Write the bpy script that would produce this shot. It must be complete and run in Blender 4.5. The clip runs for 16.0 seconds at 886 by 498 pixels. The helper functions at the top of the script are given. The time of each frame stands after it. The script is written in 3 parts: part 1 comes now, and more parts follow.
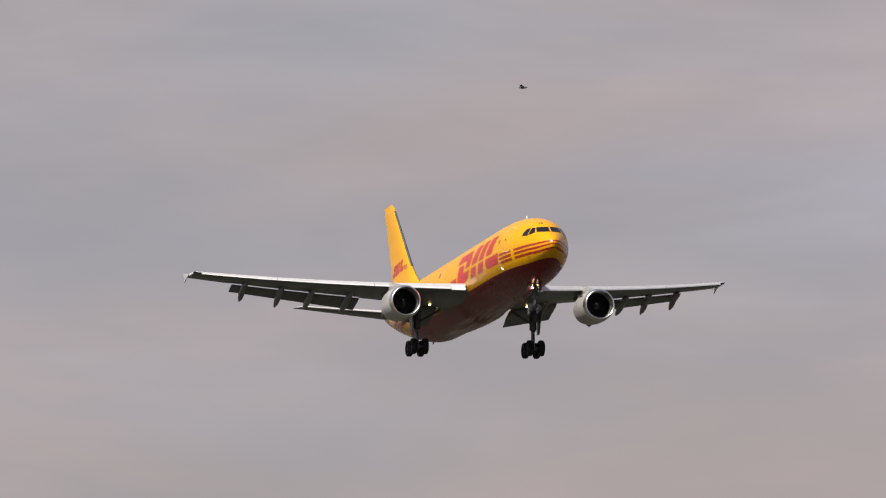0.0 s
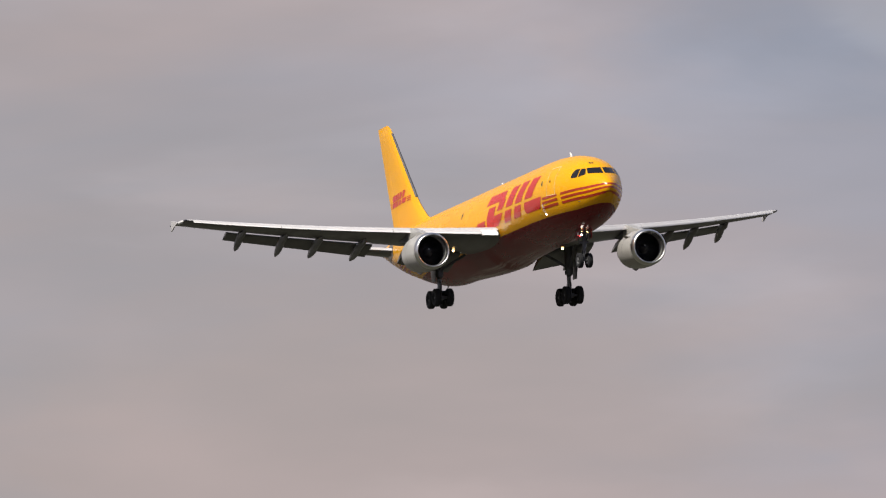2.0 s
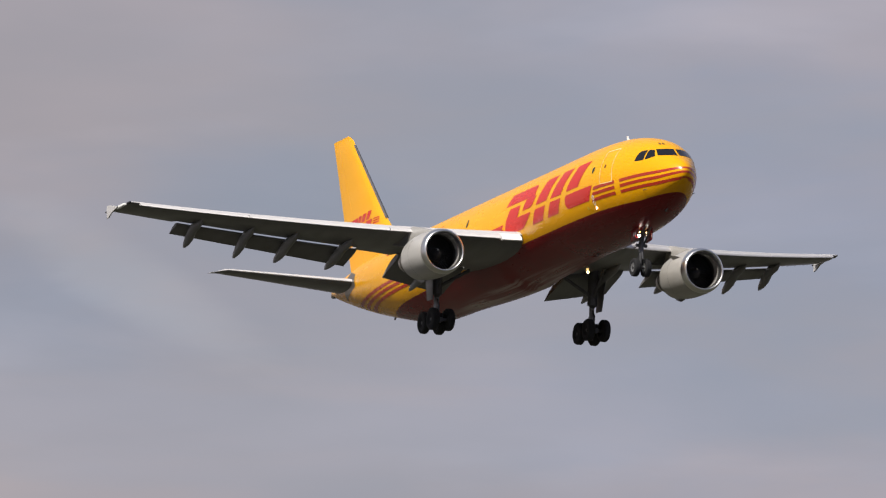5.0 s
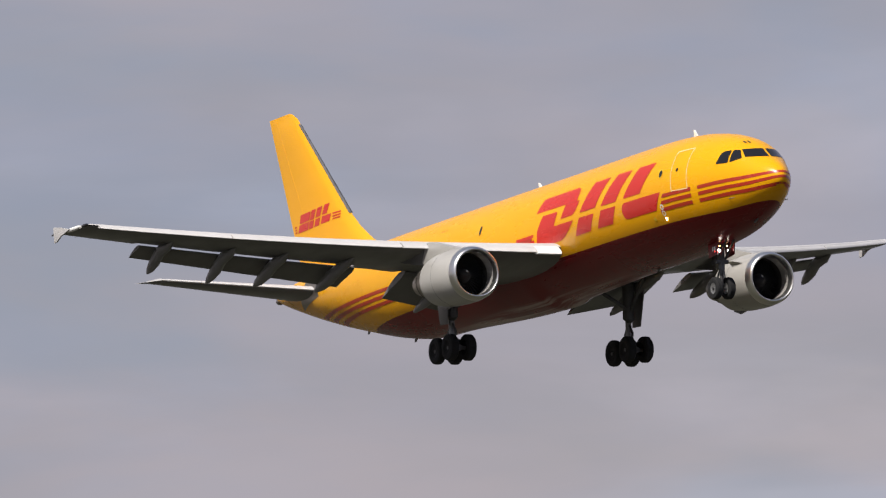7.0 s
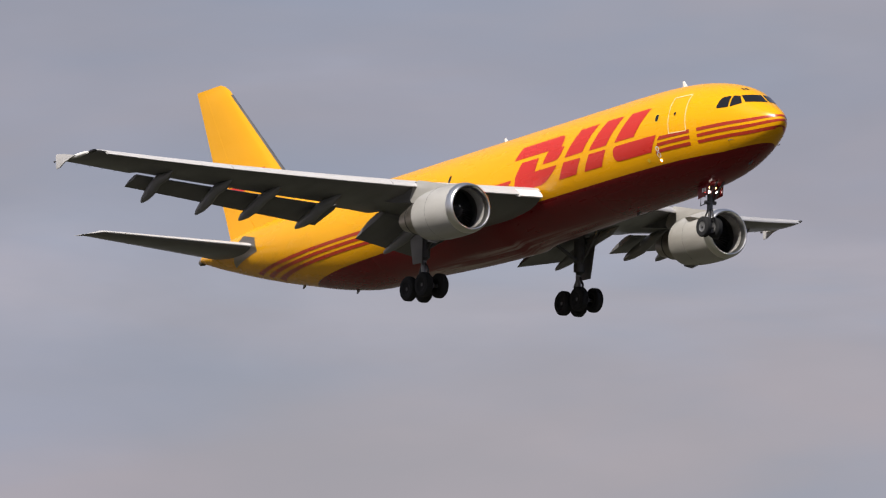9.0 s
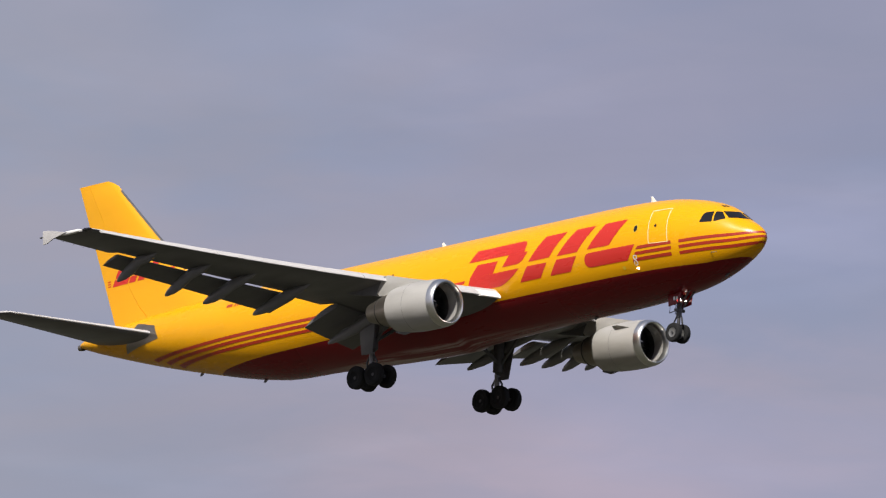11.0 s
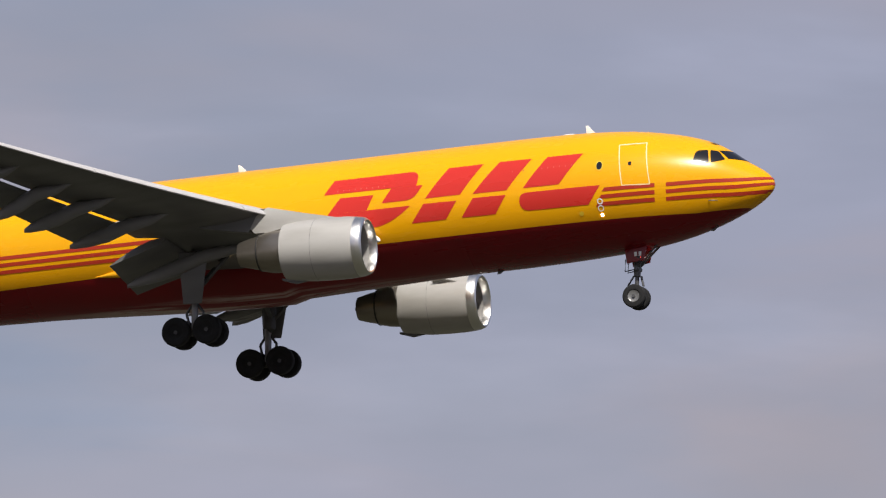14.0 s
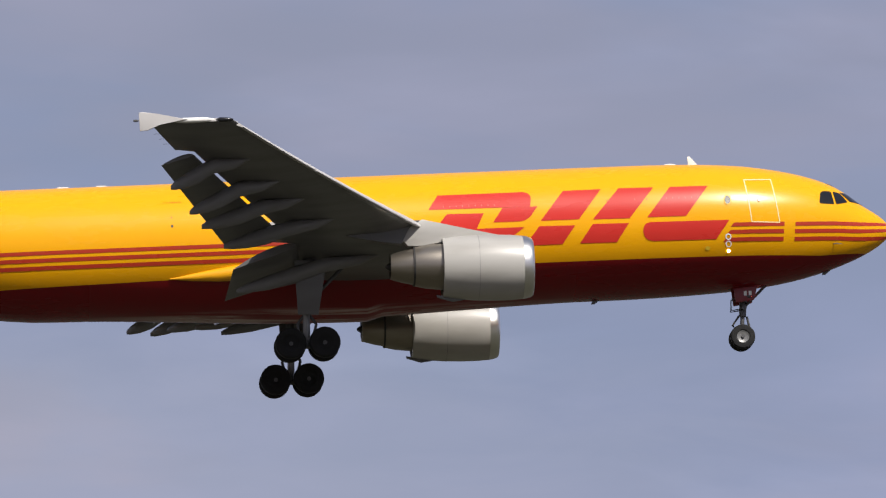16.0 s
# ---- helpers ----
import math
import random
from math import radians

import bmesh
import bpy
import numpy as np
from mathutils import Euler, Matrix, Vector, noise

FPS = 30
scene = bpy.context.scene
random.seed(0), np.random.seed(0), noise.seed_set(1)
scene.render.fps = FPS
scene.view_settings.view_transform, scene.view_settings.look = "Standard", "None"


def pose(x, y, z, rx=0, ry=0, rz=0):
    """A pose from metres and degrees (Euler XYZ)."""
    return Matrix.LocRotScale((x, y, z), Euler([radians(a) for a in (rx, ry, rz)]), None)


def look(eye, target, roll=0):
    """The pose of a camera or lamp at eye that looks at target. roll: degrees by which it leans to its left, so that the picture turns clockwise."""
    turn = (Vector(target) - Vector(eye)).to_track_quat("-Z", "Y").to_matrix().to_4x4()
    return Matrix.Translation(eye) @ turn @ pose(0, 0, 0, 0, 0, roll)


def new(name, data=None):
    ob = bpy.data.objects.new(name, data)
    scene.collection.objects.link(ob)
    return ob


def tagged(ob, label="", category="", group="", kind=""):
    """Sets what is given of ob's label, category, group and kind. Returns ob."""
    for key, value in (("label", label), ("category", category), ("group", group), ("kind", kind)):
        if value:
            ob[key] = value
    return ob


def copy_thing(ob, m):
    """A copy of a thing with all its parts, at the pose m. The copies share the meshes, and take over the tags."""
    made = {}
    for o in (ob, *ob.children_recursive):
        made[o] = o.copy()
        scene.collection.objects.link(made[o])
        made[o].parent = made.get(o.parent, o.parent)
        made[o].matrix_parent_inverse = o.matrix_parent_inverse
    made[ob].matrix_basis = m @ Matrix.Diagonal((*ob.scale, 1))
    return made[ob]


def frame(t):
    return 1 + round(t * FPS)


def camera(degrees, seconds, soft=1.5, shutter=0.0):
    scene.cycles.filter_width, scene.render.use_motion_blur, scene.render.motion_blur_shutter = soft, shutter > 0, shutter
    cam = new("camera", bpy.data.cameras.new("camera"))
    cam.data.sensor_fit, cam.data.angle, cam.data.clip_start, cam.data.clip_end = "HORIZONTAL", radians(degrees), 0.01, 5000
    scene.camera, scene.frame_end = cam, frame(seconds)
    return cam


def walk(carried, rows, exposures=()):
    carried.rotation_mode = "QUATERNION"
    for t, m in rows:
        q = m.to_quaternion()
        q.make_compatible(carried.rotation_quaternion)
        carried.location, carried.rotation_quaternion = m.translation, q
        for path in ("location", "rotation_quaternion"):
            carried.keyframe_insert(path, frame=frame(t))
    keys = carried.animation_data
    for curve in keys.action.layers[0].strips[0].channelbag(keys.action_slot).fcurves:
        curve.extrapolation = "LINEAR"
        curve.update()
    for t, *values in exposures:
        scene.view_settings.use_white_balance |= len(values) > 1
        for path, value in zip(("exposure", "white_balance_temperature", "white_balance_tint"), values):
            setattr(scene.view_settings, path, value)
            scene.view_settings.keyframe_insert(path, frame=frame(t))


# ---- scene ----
cam = camera(5.596, 16.0, soft=1.2)
AIM = [
    (0.0, pose(0, 0, 1.7, 96.5202, 0.0277, 75.1882)),
    (0.5, pose(0, 0, 1.7, 96.3309, -0.0355, 74.7474)),
    (1.0, pose(0, 0, 1.7, 96.0440, 0.0667, 74.2749)),
    (1.5, pose(0, 0, 1.7, 95.8715, 0.0324, 73.5323)),
    (2.0, pose(0, 0, 1.7, 95.9250, 0.0093, 72.7438)),
    (2.5, pose(0, 0, 1.7, 96.1107, -0.0092, 72.0250)),
    (3.0, pose(0, 0, 1.7, 96.2040, 0.0858, 71.2903)),
    (3.2, pose(0, 0, 1.7, 96.2489, 0.0248, 70.6887)),
    (3.6, pose(0, 0, 1.7, 96.4265, 0.0220, 70.0362)),
    (4.0, pose(0, 0, 1.7, 96.7352, 0.0153, 69.4237)),
    (4.4, pose(0, 0, 1.7, 97.0962, 0.0072, 68.8134)),
    (4.8, pose(0, 0, 1.7, 97.4219, -0.0001, 68.1634)),
    (5.3, pose(0, 0, 1.7, 97.6294, -0.0043, 67.2243)),
    (5.5, pose(0, 0, 1.7, 97.6584, -0.0303, 66.8336)),
    (6.0, pose(0, 0, 1.7, 97.6757, -0.0042, 65.4269)),
    (6.5, pose(0, 0, 1.7, 97.6146, -0.0107, 64.5565)),
    (7.0, pose(0, 0, 1.7, 97.1105, 0.0845, 63.1408)),
    (7.5, pose(0, 0, 1.7, 97.6440, 0.0322, 60.6646)),
    (8.0, pose(0, 0, 1.7, 97.3584, 0.0480, 59.3116)),
    (8.5, pose(0, 0, 1.7, 97.7488, -0.0803, 57.7795)),
    (9.0, pose(0, 0, 1.7, 98.4772, 0.1668, 55.9353)),
    (9.2, pose(0, 0, 1.7, 98.8524, -0.0973, 55.1315)),
    (9.6, pose(0, 0, 1.7, 99.1740, -0.0911, 53.3652)),
    (10.0, pose(0, 0, 1.7, 99.4388, -0.0761, 51.3955)),
    (10.4, pose(0, 0, 1.7, 99.6668, -0.0578, 49.2308)),
    (10.8, pose(0, 0, 1.7, 99.8727, -0.0415, 46.8701)),
    (11.3, pose(0, 0, 1.7, 100.1187, -0.0322, 43.6235)),
    (11.5, pose(0, 0, 1.7, 99.9785, 0.0322, 42.1832)),
    (12.0, pose(0, 0, 1.7, 100.0237, -0.0028, 37.8425)),
    (12.5, pose(0, 0, 1.7, 100.1783, 0.0066, 33.2492)),
    (13.0, pose(0, 0, 1.7, 100.1837, -0.0836, 29.2978)),
    (13.5, pose(0, 0, 1.7, 100.1964, 0.0570, 24.6796)),
    (14.0, pose(0, 0, 1.7, 100.3689, 0.0996, 19.2321)),
    (14.5, pose(0, 0, 1.7, 100.3808, -0.0614, 13.6549)),
    (15.0, pose(0, 0, 1.7, 100.3665, 0.0414, 7.9225)),
    (15.5, pose(0, 0, 1.7, 100.1516, -0.0393, 3.3040)),
    (16.0, pose(0, 0, 1.7, 99.9467, 0.0499, -3.0816)),
]
walk(cam, AIM)

FLIGHT = [
    (0.0, pose(-672.54, 186.84, 82.29, 0.405, -2.655, -0.502)),
    (0.5, pose(-649.49, 187.55, 77.68, 1.106, -2.304, -0.428)),
    (1.0, pose(-627.36, 188.98, 73.64, 1.979, -1.987, -0.453)),
    (1.5, pose(-605.49, 191.30, 71.34, 2.465, -1.680, -0.628)),
    (2.0, pose(-582.56, 192.85, 70.03, 2.675, -1.569, -0.487)),
    (2.5, pose(-559.58, 194.52, 69.02, 2.886, -1.608, -0.496)),
    (3.0, pose(-537.69, 195.80, 67.29, 3.098, -1.790, -0.717)),
    (3.2, pose(-527.79, 196.00, 66.59, 3.081, -1.895, -0.496)),
    (3.6, pose(-510.09, 196.78, 66.71, 2.509, -2.086, -0.479)),
    (4.0, pose(-493.05, 197.50, 68.24, 1.422, -2.315, -0.465)),
    (4.4, pose(-476.20, 198.05, 70.16, 0.182, -2.531, -0.452)),
    (4.8, pose(-459.02, 198.33, 71.46, -0.849, -2.680, -0.440)),
    (5.3, pose(-436.76, 198.21, 70.73, -1.451, -2.725, -0.487)),
    (5.5, pose(-426.82, 197.74, 69.49, -1.195, -2.714, -0.405)),
    (6.0, pose(-405.32, 197.83, 65.31, -0.251, -2.491, -0.512)),
    (6.5, pose(-384.02, 198.81, 60.51, 1.020, -2.316, -0.512)),
    (7.0, pose(-361.09, 200.45, 56.92, 2.181, -2.216, -0.498)),
    (7.5, pose(-340.20, 204.96, 55.71, 2.382, -2.170, -0.519)),
    (8.0, pose(-344.06, 220.49, 60.14, 1.776, -2.143, -0.520)),
    (8.5, pose(-351.07, 240.50, 66.82, 0.740, -2.223, -0.483)),
    (9.0, pose(-355.89, 261.09, 74.20, -0.077, -2.602, -0.467)),
    (9.2, pose(-357.83, 270.51, 76.83, -0.373, -2.518, -0.449)),
    (9.6, pose(-358.07, 288.40, 80.90, -0.844, -2.426, -0.282)),
    (10.0, pose(-354.45, 305.57, 83.57, -1.123, -2.264, -0.174)),
    (10.4, pose(-346.51, 321.61, 85.18, -1.228, -2.060, -0.059)),
    (10.8, pose(-334.06, 336.24, 86.11, -1.207, -1.869, 0.062)),
    (11.3, pose(-311.90, 352.06, 86.95, -1.072, -1.747, 0.192)),
    (11.5, pose(-302.23, 359.01, 87.58, -1.057, -1.702, 0.170)),
    (12.0, pose(-264.23, 365.42, 85.38, -0.884, -1.645, 0.321)),
    (12.5, pose(-225.38, 367.56, 83.78, -0.748, -1.591, 0.386)),
    (13.0, pose(-187.04, 366.34, 80.23, -0.216, -1.823, 0.528)),
    (13.5, pose(-150.93, 366.49, 76.70, 0.533, -2.561, 0.691)),
    (14.0, pose(-112.59, 366.43, 74.98, 0.997, -2.784, 0.963)),
    (14.5, pose(-74.52, 369.07, 73.43, 0.858, -2.526, 1.100)),
    (15.0, pose(-38.28, 369.07, 72.18, 0.658, -2.427, 1.296)),
    (15.5, pose(-2.42, 369.93, 70.42, 0.435, -2.564, 1.471)),
    (16.0, pose(38.78, 371.92, 68.31, 0.194, -3.077, 1.673)),
]

# ---- sky, sun, ground light ----
SUN = Vector((0.32, -0.58, 0.74)).normalized()
sun_data = bpy.data.lights.new("sun", "SUN")
sun_data.energy, sun_data.angle, sun_data.color = 5.0, radians(0.53), (1.0, 0.95, 0.88)
sun = new("sun", sun_data)
sun.matrix_world = look((0, 0, 300), Vector((0, 0, 300)) - SUN)

world = bpy.data.worlds.new("sky")
scene.world = world
world.use_nodes = True


class Graph:
    """Short hand for a node tree."""

    def __init__(self, tree):
        self.tree = tree
        tree.nodes.clear()

    def add(self, kind, ins=None, operation="", blend=""):
        node = self.tree.nodes.new(kind)
        if operation:
            node.operation = operation
        if blend:
            node.data_type, node.blend_type = "RGBA", blend
        for key, value in (ins or {}).items():
            if isinstance(value, bpy.types.NodeSocket):
                self.tree.links.new(value, node.inputs[key])
            else:
                node.inputs[key].default_value = value
        return node

    def math(self, op, a, b=0.0, c=0.0):
        return self.add("ShaderNodeMath", {0: a, 1: b, 2: c}, operation=op).outputs[0]

    def mix(self, fac, a, b, blend="MIX"):
        n = self.add("ShaderNodeMix", blend=blend)
        for i, v in ((0, fac), (6, a), (7, b)):
            if isinstance(v, bpy.types.NodeSocket):
                self.tree.links.new(v, n.inputs[i])
            else:
                n.inputs[i].default_value = v if i == 0 else (*v[:3], 1)
        return n.outputs[2]

    def noise(self, vector, scale, detail=4.0, rough=0.55, distort=0.0):
        return self.add("ShaderNodeTexNoise", {"Vector": vector, "Scale": scale, "Detail": detail, "Roughness": rough,
                                               "Distortion": distort}).outputs[0]

    def span(self, value, lo, hi, a=0.0, b=1.0):
        n = self.add("ShaderNodeMapRange", {0: value, 1: lo, 2: hi, 3: a, 4: b})
        n.interpolation_type = "SMOOTHSTEP"
        return n.outputs[0]


def make_sky():
    g = Graph(world.node_tree)
    way = g.add("ShaderNodeTexCoord").outputs["Generated"]
    air = g.add("ShaderNodeTexSky")
    air.sky_type, air.sun_disc, air.sun_elevation, air.sun_rotation = "NISHITA", False, math.asin(SUN.z), math.atan2(SUN.x, SUN.y)
    air.air_density, air.dust_density, air.ozone_density = 1.0, 2.0, 1.0
    clear = g.mix(1.0, air.outputs[0], (0.085, 0.085, 0.085), "MULTIPLY")
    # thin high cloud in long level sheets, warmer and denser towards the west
    sheet = g.add("ShaderNodeMapping", {"Vector": way, "Rotation": (0.0, 0.10, 0.3), "Scale": (1.0, 1.0, 3.2)}).outputs[0]
    broad = g.noise(sheet, 6.0, 2.0, 0.5, 0.2)
    fine = g.noise(sheet, 17.0, 4.0, 0.5, 0.2)
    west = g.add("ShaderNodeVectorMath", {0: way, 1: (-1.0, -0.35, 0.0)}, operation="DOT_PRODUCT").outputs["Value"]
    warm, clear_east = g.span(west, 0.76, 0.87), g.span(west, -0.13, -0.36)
    gap = g.math("MULTIPLY", g.span(west, 0.20, 0.36), g.span(west, 0.56, 0.44))
    west = g.span(west, -0.45, 0.45)
    height = g.add("ShaderNodeSeparateXYZ", {0: way}).outputs[2]
    level = g.math("ADD", height, g.math("MULTIPLY", g.math("SUBTRACT", broad, 0.5), 0.17))
    veil = g.mix(g.span(level, 0.092, 0.200), (0.396, 0.371, 0.406), (0.338, 0.343, 0.408))
    veil = g.mix(west, g.mix(1.0, veil, (1.05, 1.0, 1.05), "MULTIPLY"), veil)
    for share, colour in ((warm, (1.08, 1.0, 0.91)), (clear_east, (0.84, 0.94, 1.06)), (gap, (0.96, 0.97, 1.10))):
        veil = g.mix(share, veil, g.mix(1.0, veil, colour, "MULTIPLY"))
    slant = g.add("ShaderNodeMapping", {"Vector": way, "Rotation": (0.25, -0.35, 0.2), "Scale": (1.0, 1.0, 4.0)}).outputs[0]
    wisp = g.span(g.noise(slant, 13.0, 5.0, 0.5, 0.3), 0.50, 0.76, 0.0, 0.17)
    bright = g.math("ADD", g.span(fine, 0.25, 0.75, 0.93, 1.06), wisp)
    veil = g.mix(1.0, veil, g.add("ShaderNodeCombineColor", {0: bright, 1: bright, 2: bright}).outputs[0], "MULTIPLY")
    tint = g.span(g.noise(slant, 9.0, 5.0, 0.52, 0.5), 0.38, 0.62)
    veil = g.mix(1.0, veil, g.mix(tint, (0.93, 0.99, 1.06), (1.06, 1.01, 0.99)), "MULTIPLY")
    cover = g.span(g.math("ADD", g.math("MULTIPLY", fine, 0.5), g.math("MULTIPLY", broad, 0.5)), 0.3, 0.65, 0.80, 0.98)
    # single clouds and blue gaps: azimuth, elevation, half width, half height, tilt (degrees), tint
    for az, el, wide, tall, tilt, tint in ((160.6, 7.35, 1.3, 0.55, 14, (0.90, 0.95, 0.99)), (158.6, 7.65, 1.1, 0.45, 20, (0.90, 0.95, 0.99)), (159.75, 7.30, 0.95, 0.24, 31, (1.17, 1.15, 1.10)),
                                           (96.0, 10.4, 4.4, 2.4, 0, (0.90, 0.955, 1.03)), (132.6, 11.2, 3.2, 1.3, 0, (0.90, 0.925, 0.97)), (134.0, 8.7, 2.8, 0.75, -4, (1.25, 1.11, 1.05)), (130.2, 9.6, 1.3, 0.65, 12, (0.78, 0.90, 0.98)), (152.8, 7.3, 4.5, 1.7, 0, (0.935, 0.97, 1.02)), (131.0, 11.2, 1.3, 0.20, -14, (1.08, 1.07, 1.05)),
                                           (121.0, 9.9, 1.5, 0.60, 10, (1.09, 1.06, 1.02)), (112.2, 9.5, 1.2, 0.45, 12, (0.88, 0.95, 1.01)), (113.6, 11.3, 2.4, 0.55, 5, (1.10, 1.05, 1.02)),
                                           (89.0, 8.5, 5.0, 0.95, 0, (1.18, 1.13, 1.07))):
        a, e, q = radians(az), radians(el), radians(tilt)
        along = g.add("ShaderNodeVectorMath", {0: way, 1: (math.sin(a), -math.cos(a), 0.0)}, operation="DOT_PRODUCT").outputs["Value"]
        rise = g.math("SUBTRACT", height, math.sin(e))
        u = g.math("SUBTRACT", g.math("MULTIPLY", along, math.cos(q)), g.math("MULTIPLY", rise, math.sin(q)))
        v = g.math("ADD", g.math("MULTIPLY", along, math.sin(q)), g.math("MULTIPLY", rise, math.cos(q)))
        u, v = g.math("DIVIDE", u, radians(wide)), g.math("DIVIDE", v, radians(tall))
        far = g.math("ADD", g.math("MULTIPLY", u, u), g.math("MULTIPLY", v, v))
        ragged = g.math("ADD", far, g.math("MULTIPLY", g.math("SUBTRACT", g.noise(slant, 38.0, 5.0, 0.6, 0.6), 0.5), 2.2))
        veil = g.mix(g.span(ragged, 1.7, -0.3), veil, g.mix(1.0, veil, tint, "MULTIPLY"))
    # the cloud thins towards the zenith
    cover = g.math("MULTIPLY", cover, g.span(height, 0.30, 0.80, 1.0, 0.35))
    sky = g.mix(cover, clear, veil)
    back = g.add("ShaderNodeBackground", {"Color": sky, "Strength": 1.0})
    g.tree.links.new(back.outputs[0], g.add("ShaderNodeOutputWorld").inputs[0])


make_sky()


# ---- materials ----
def surface(name, colour, rough=0.5, metal=0.0, coat=0.0, dirt=0.12, grain=30.0, bump=0.02, emit=None, pattern=None, gloss=0.5):
    """A painted or metal surface with soft dirt at two scales and a fine relief. pattern(g, place) may replace the colour."""
    m = bpy.data.materials.new(name)
    m.use_nodes = True
    g = Graph(m.node_tree)
    place = g.add("ShaderNodeTexCoord").outputs["Object"]
    base = pattern(g, place) if pattern else g.mix(0.0, colour, colour)
    streak = g.add("ShaderNodeMapping", {"Vector": place, "Scale": (0.25, 1.0, 1.0)}).outputs[0]
    big = g.noise(streak, 1.3, 3.0, 0.55)
    small = g.noise(place, grain, 3.0, 0.6)
    worn = g.math("MULTIPLY", g.math("ADD", g.span(big, 0.35, 0.75), g.math("MULTIPLY", small, 0.4)), dirt)
    base = g.mix(worn, base, g.mix(1.0, base, (0.40, 0.36, 0.32), "MULTIPLY"))
    roughness = g.math("ADD", rough, g.math("MULTIPLY", g.math("SUBTRACT", big, 0.5), 0.18))
    shader = g.add("ShaderNodeBsdfPrincipled", {"Base Color": base, "Roughness": roughness, "Metallic": metal, "Coat Weight": coat,
                                                "Coat Roughness": 0.04, "Specular IOR Level": gloss})
    if bump:
        relief = g.add("ShaderNodeBump", {"Height": g.math("ADD", g.math("MULTIPLY", big, 0.8), g.math("MULTIPLY", small, 0.05)),
                                          "Strength": bump, "Distance": 0.15})
        g.tree.links.new(relief.outputs[0], shader.inputs["Normal"])
    if emit:
        shader.inputs["Emission Color"].default_value = (*emit[:3], 1)
        shader.inputs["Emission Strength"].default_value = emit[3]
    g.tree.links.new(shader.outputs[0], g.add("ShaderNodeOutputMaterial").inputs[0])
    return m


YELLOW_C, MAROON_C, RED_C = (0.825, 0.380, 0.002), (0.185, 0.004, 0.008), (0.57, 0.032, 0.024)


def two_tone(g, place):
    x, y, z = g.add("ShaderNodeSeparateXYZ", {0: place}).outputs
    rise = g.math("MULTIPLY", g.math("MAXIMUM", g.math("ADD", x, 3.2), 0.0), 0.09)
    fall = g.math("MULTIPLY", g.math("MAXIMUM", g.math("SUBTRACT", -24.0, x), 0.0), 0.016)
    line = g.math("ADD", g.math("SUBTRACT", g.math("SUBTRACT", z, rise), -1.52), fall)
    return g.mix(g.span(line, -0.006, 0.006), MAROON_C, YELLOW_C)


def belly_sheen(g, place):
    """Maroon paint, with the ground's pale reflection painted in as long streaks."""
    base = two_tone(g, place)
    long = g.add("ShaderNodeMapping", {"Vector": place, "Scale": (0.07, 1.8, 1.0)}).outputs[0]
    z = g.add("ShaderNodeSeparateXYZ", {0: place}).outputs[2]
    streak = g.math("MULTIPLY", g.span(g.noise(long, 1.7, 5.0, 0.65, 0.3), 0.44, 0.60, 0.0, 0.95), g.span(z, -2.74, -3.0))
    return g.mix(streak, base, (0.46, 0.33, 0.31))


YELLOW = surface("yellow_paint", YELLOW_C, 0.42, coat=0.05, dirt=0.03, grain=6.0, bump=0)
HULL = surface("hull_paint", YELLOW_C, 0.27, coat=0.04, dirt=0.06, bump=0.012, pattern=two_tone, gloss=0.30)
BELLY = surface("belly_sheen_paint", MAROON_C, 0.30, coat=0.04, dirt=0.06, bump=0.012, pattern=belly_sheen, gloss=0.34)
MAROON = surface("maroon_paint", MAROON_C, 0.32, coat=0.05, dirt=0.1)
RED = surface("red_paint", RED_C, 0.28, coat=0.04, dirt=0.05, gloss=0.30)
STRIPE = surface("stripe_red_paint", (0.42, 0.035, 0.015), 0.28, coat=0.1, dirt=0.05)
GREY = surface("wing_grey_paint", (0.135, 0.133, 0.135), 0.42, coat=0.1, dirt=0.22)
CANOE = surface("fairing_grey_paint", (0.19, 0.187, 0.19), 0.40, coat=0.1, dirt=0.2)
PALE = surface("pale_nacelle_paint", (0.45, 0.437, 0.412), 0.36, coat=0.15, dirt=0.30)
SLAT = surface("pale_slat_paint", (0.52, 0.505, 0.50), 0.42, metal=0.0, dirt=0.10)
CHROME = surface("polished_lip_metal", (0.80, 0.79, 0.77), 0.31, metal=1.0, dirt=0.05)
STEEL = surface("burnt_nozzle_steel", (0.36, 0.325, 0.28), 0.36, metal=0.9, dirt=0.35)
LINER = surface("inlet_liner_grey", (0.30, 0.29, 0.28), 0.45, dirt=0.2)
CREAM = surface("cream_marking", (0.80, 0.68, 0.36), 0.5, dirt=0.1)
PLUG = surface("faded_plug_paint", (0.62, 0.12, 0.09), 0.5, dirt=0.1)
DARK = surface("dark_parts_and_shade", (0.035, 0.033, 0.032), 0.6, dirt=0.2)
BLADE = surface("fan_blade_titanium", (0.045, 0.043, 0.045), 0.5, metal=0.5, dirt=0.1)
WHITE = surface("white_paint", (0.82, 0.81, 0.78), 0.4, dirt=0.05)
RUBBER = surface("tyre_rubber", (0.010, 0.010, 0.011), 0.9, dirt=0.2)
GEAR = surface("gear_grey_enamel", (0.095, 0.095, 0.10), 0.5, metal=0.2, dirt=0.5)
HUB = surface("wheel_hub_alloy", (0.22, 0.22, 0.22), 0.4, metal=0.4, dirt=0.3)
# hub colour of the main wheels, blackened to look like a shaded silhouette
SHADED_HUB = surface("shaded_hub", (0.010, 0.010, 0.011), 0.92, metal=0.0, dirt=0.3)
GLASS = surface("cockpit_glass", (0.010, 0.010, 0.012), 0.14, coat=0.15, dirt=0.0, bump=0)
BLACK = surface("black_marking", (0.02, 0.02, 0.02), 0.5, dirt=0.1)
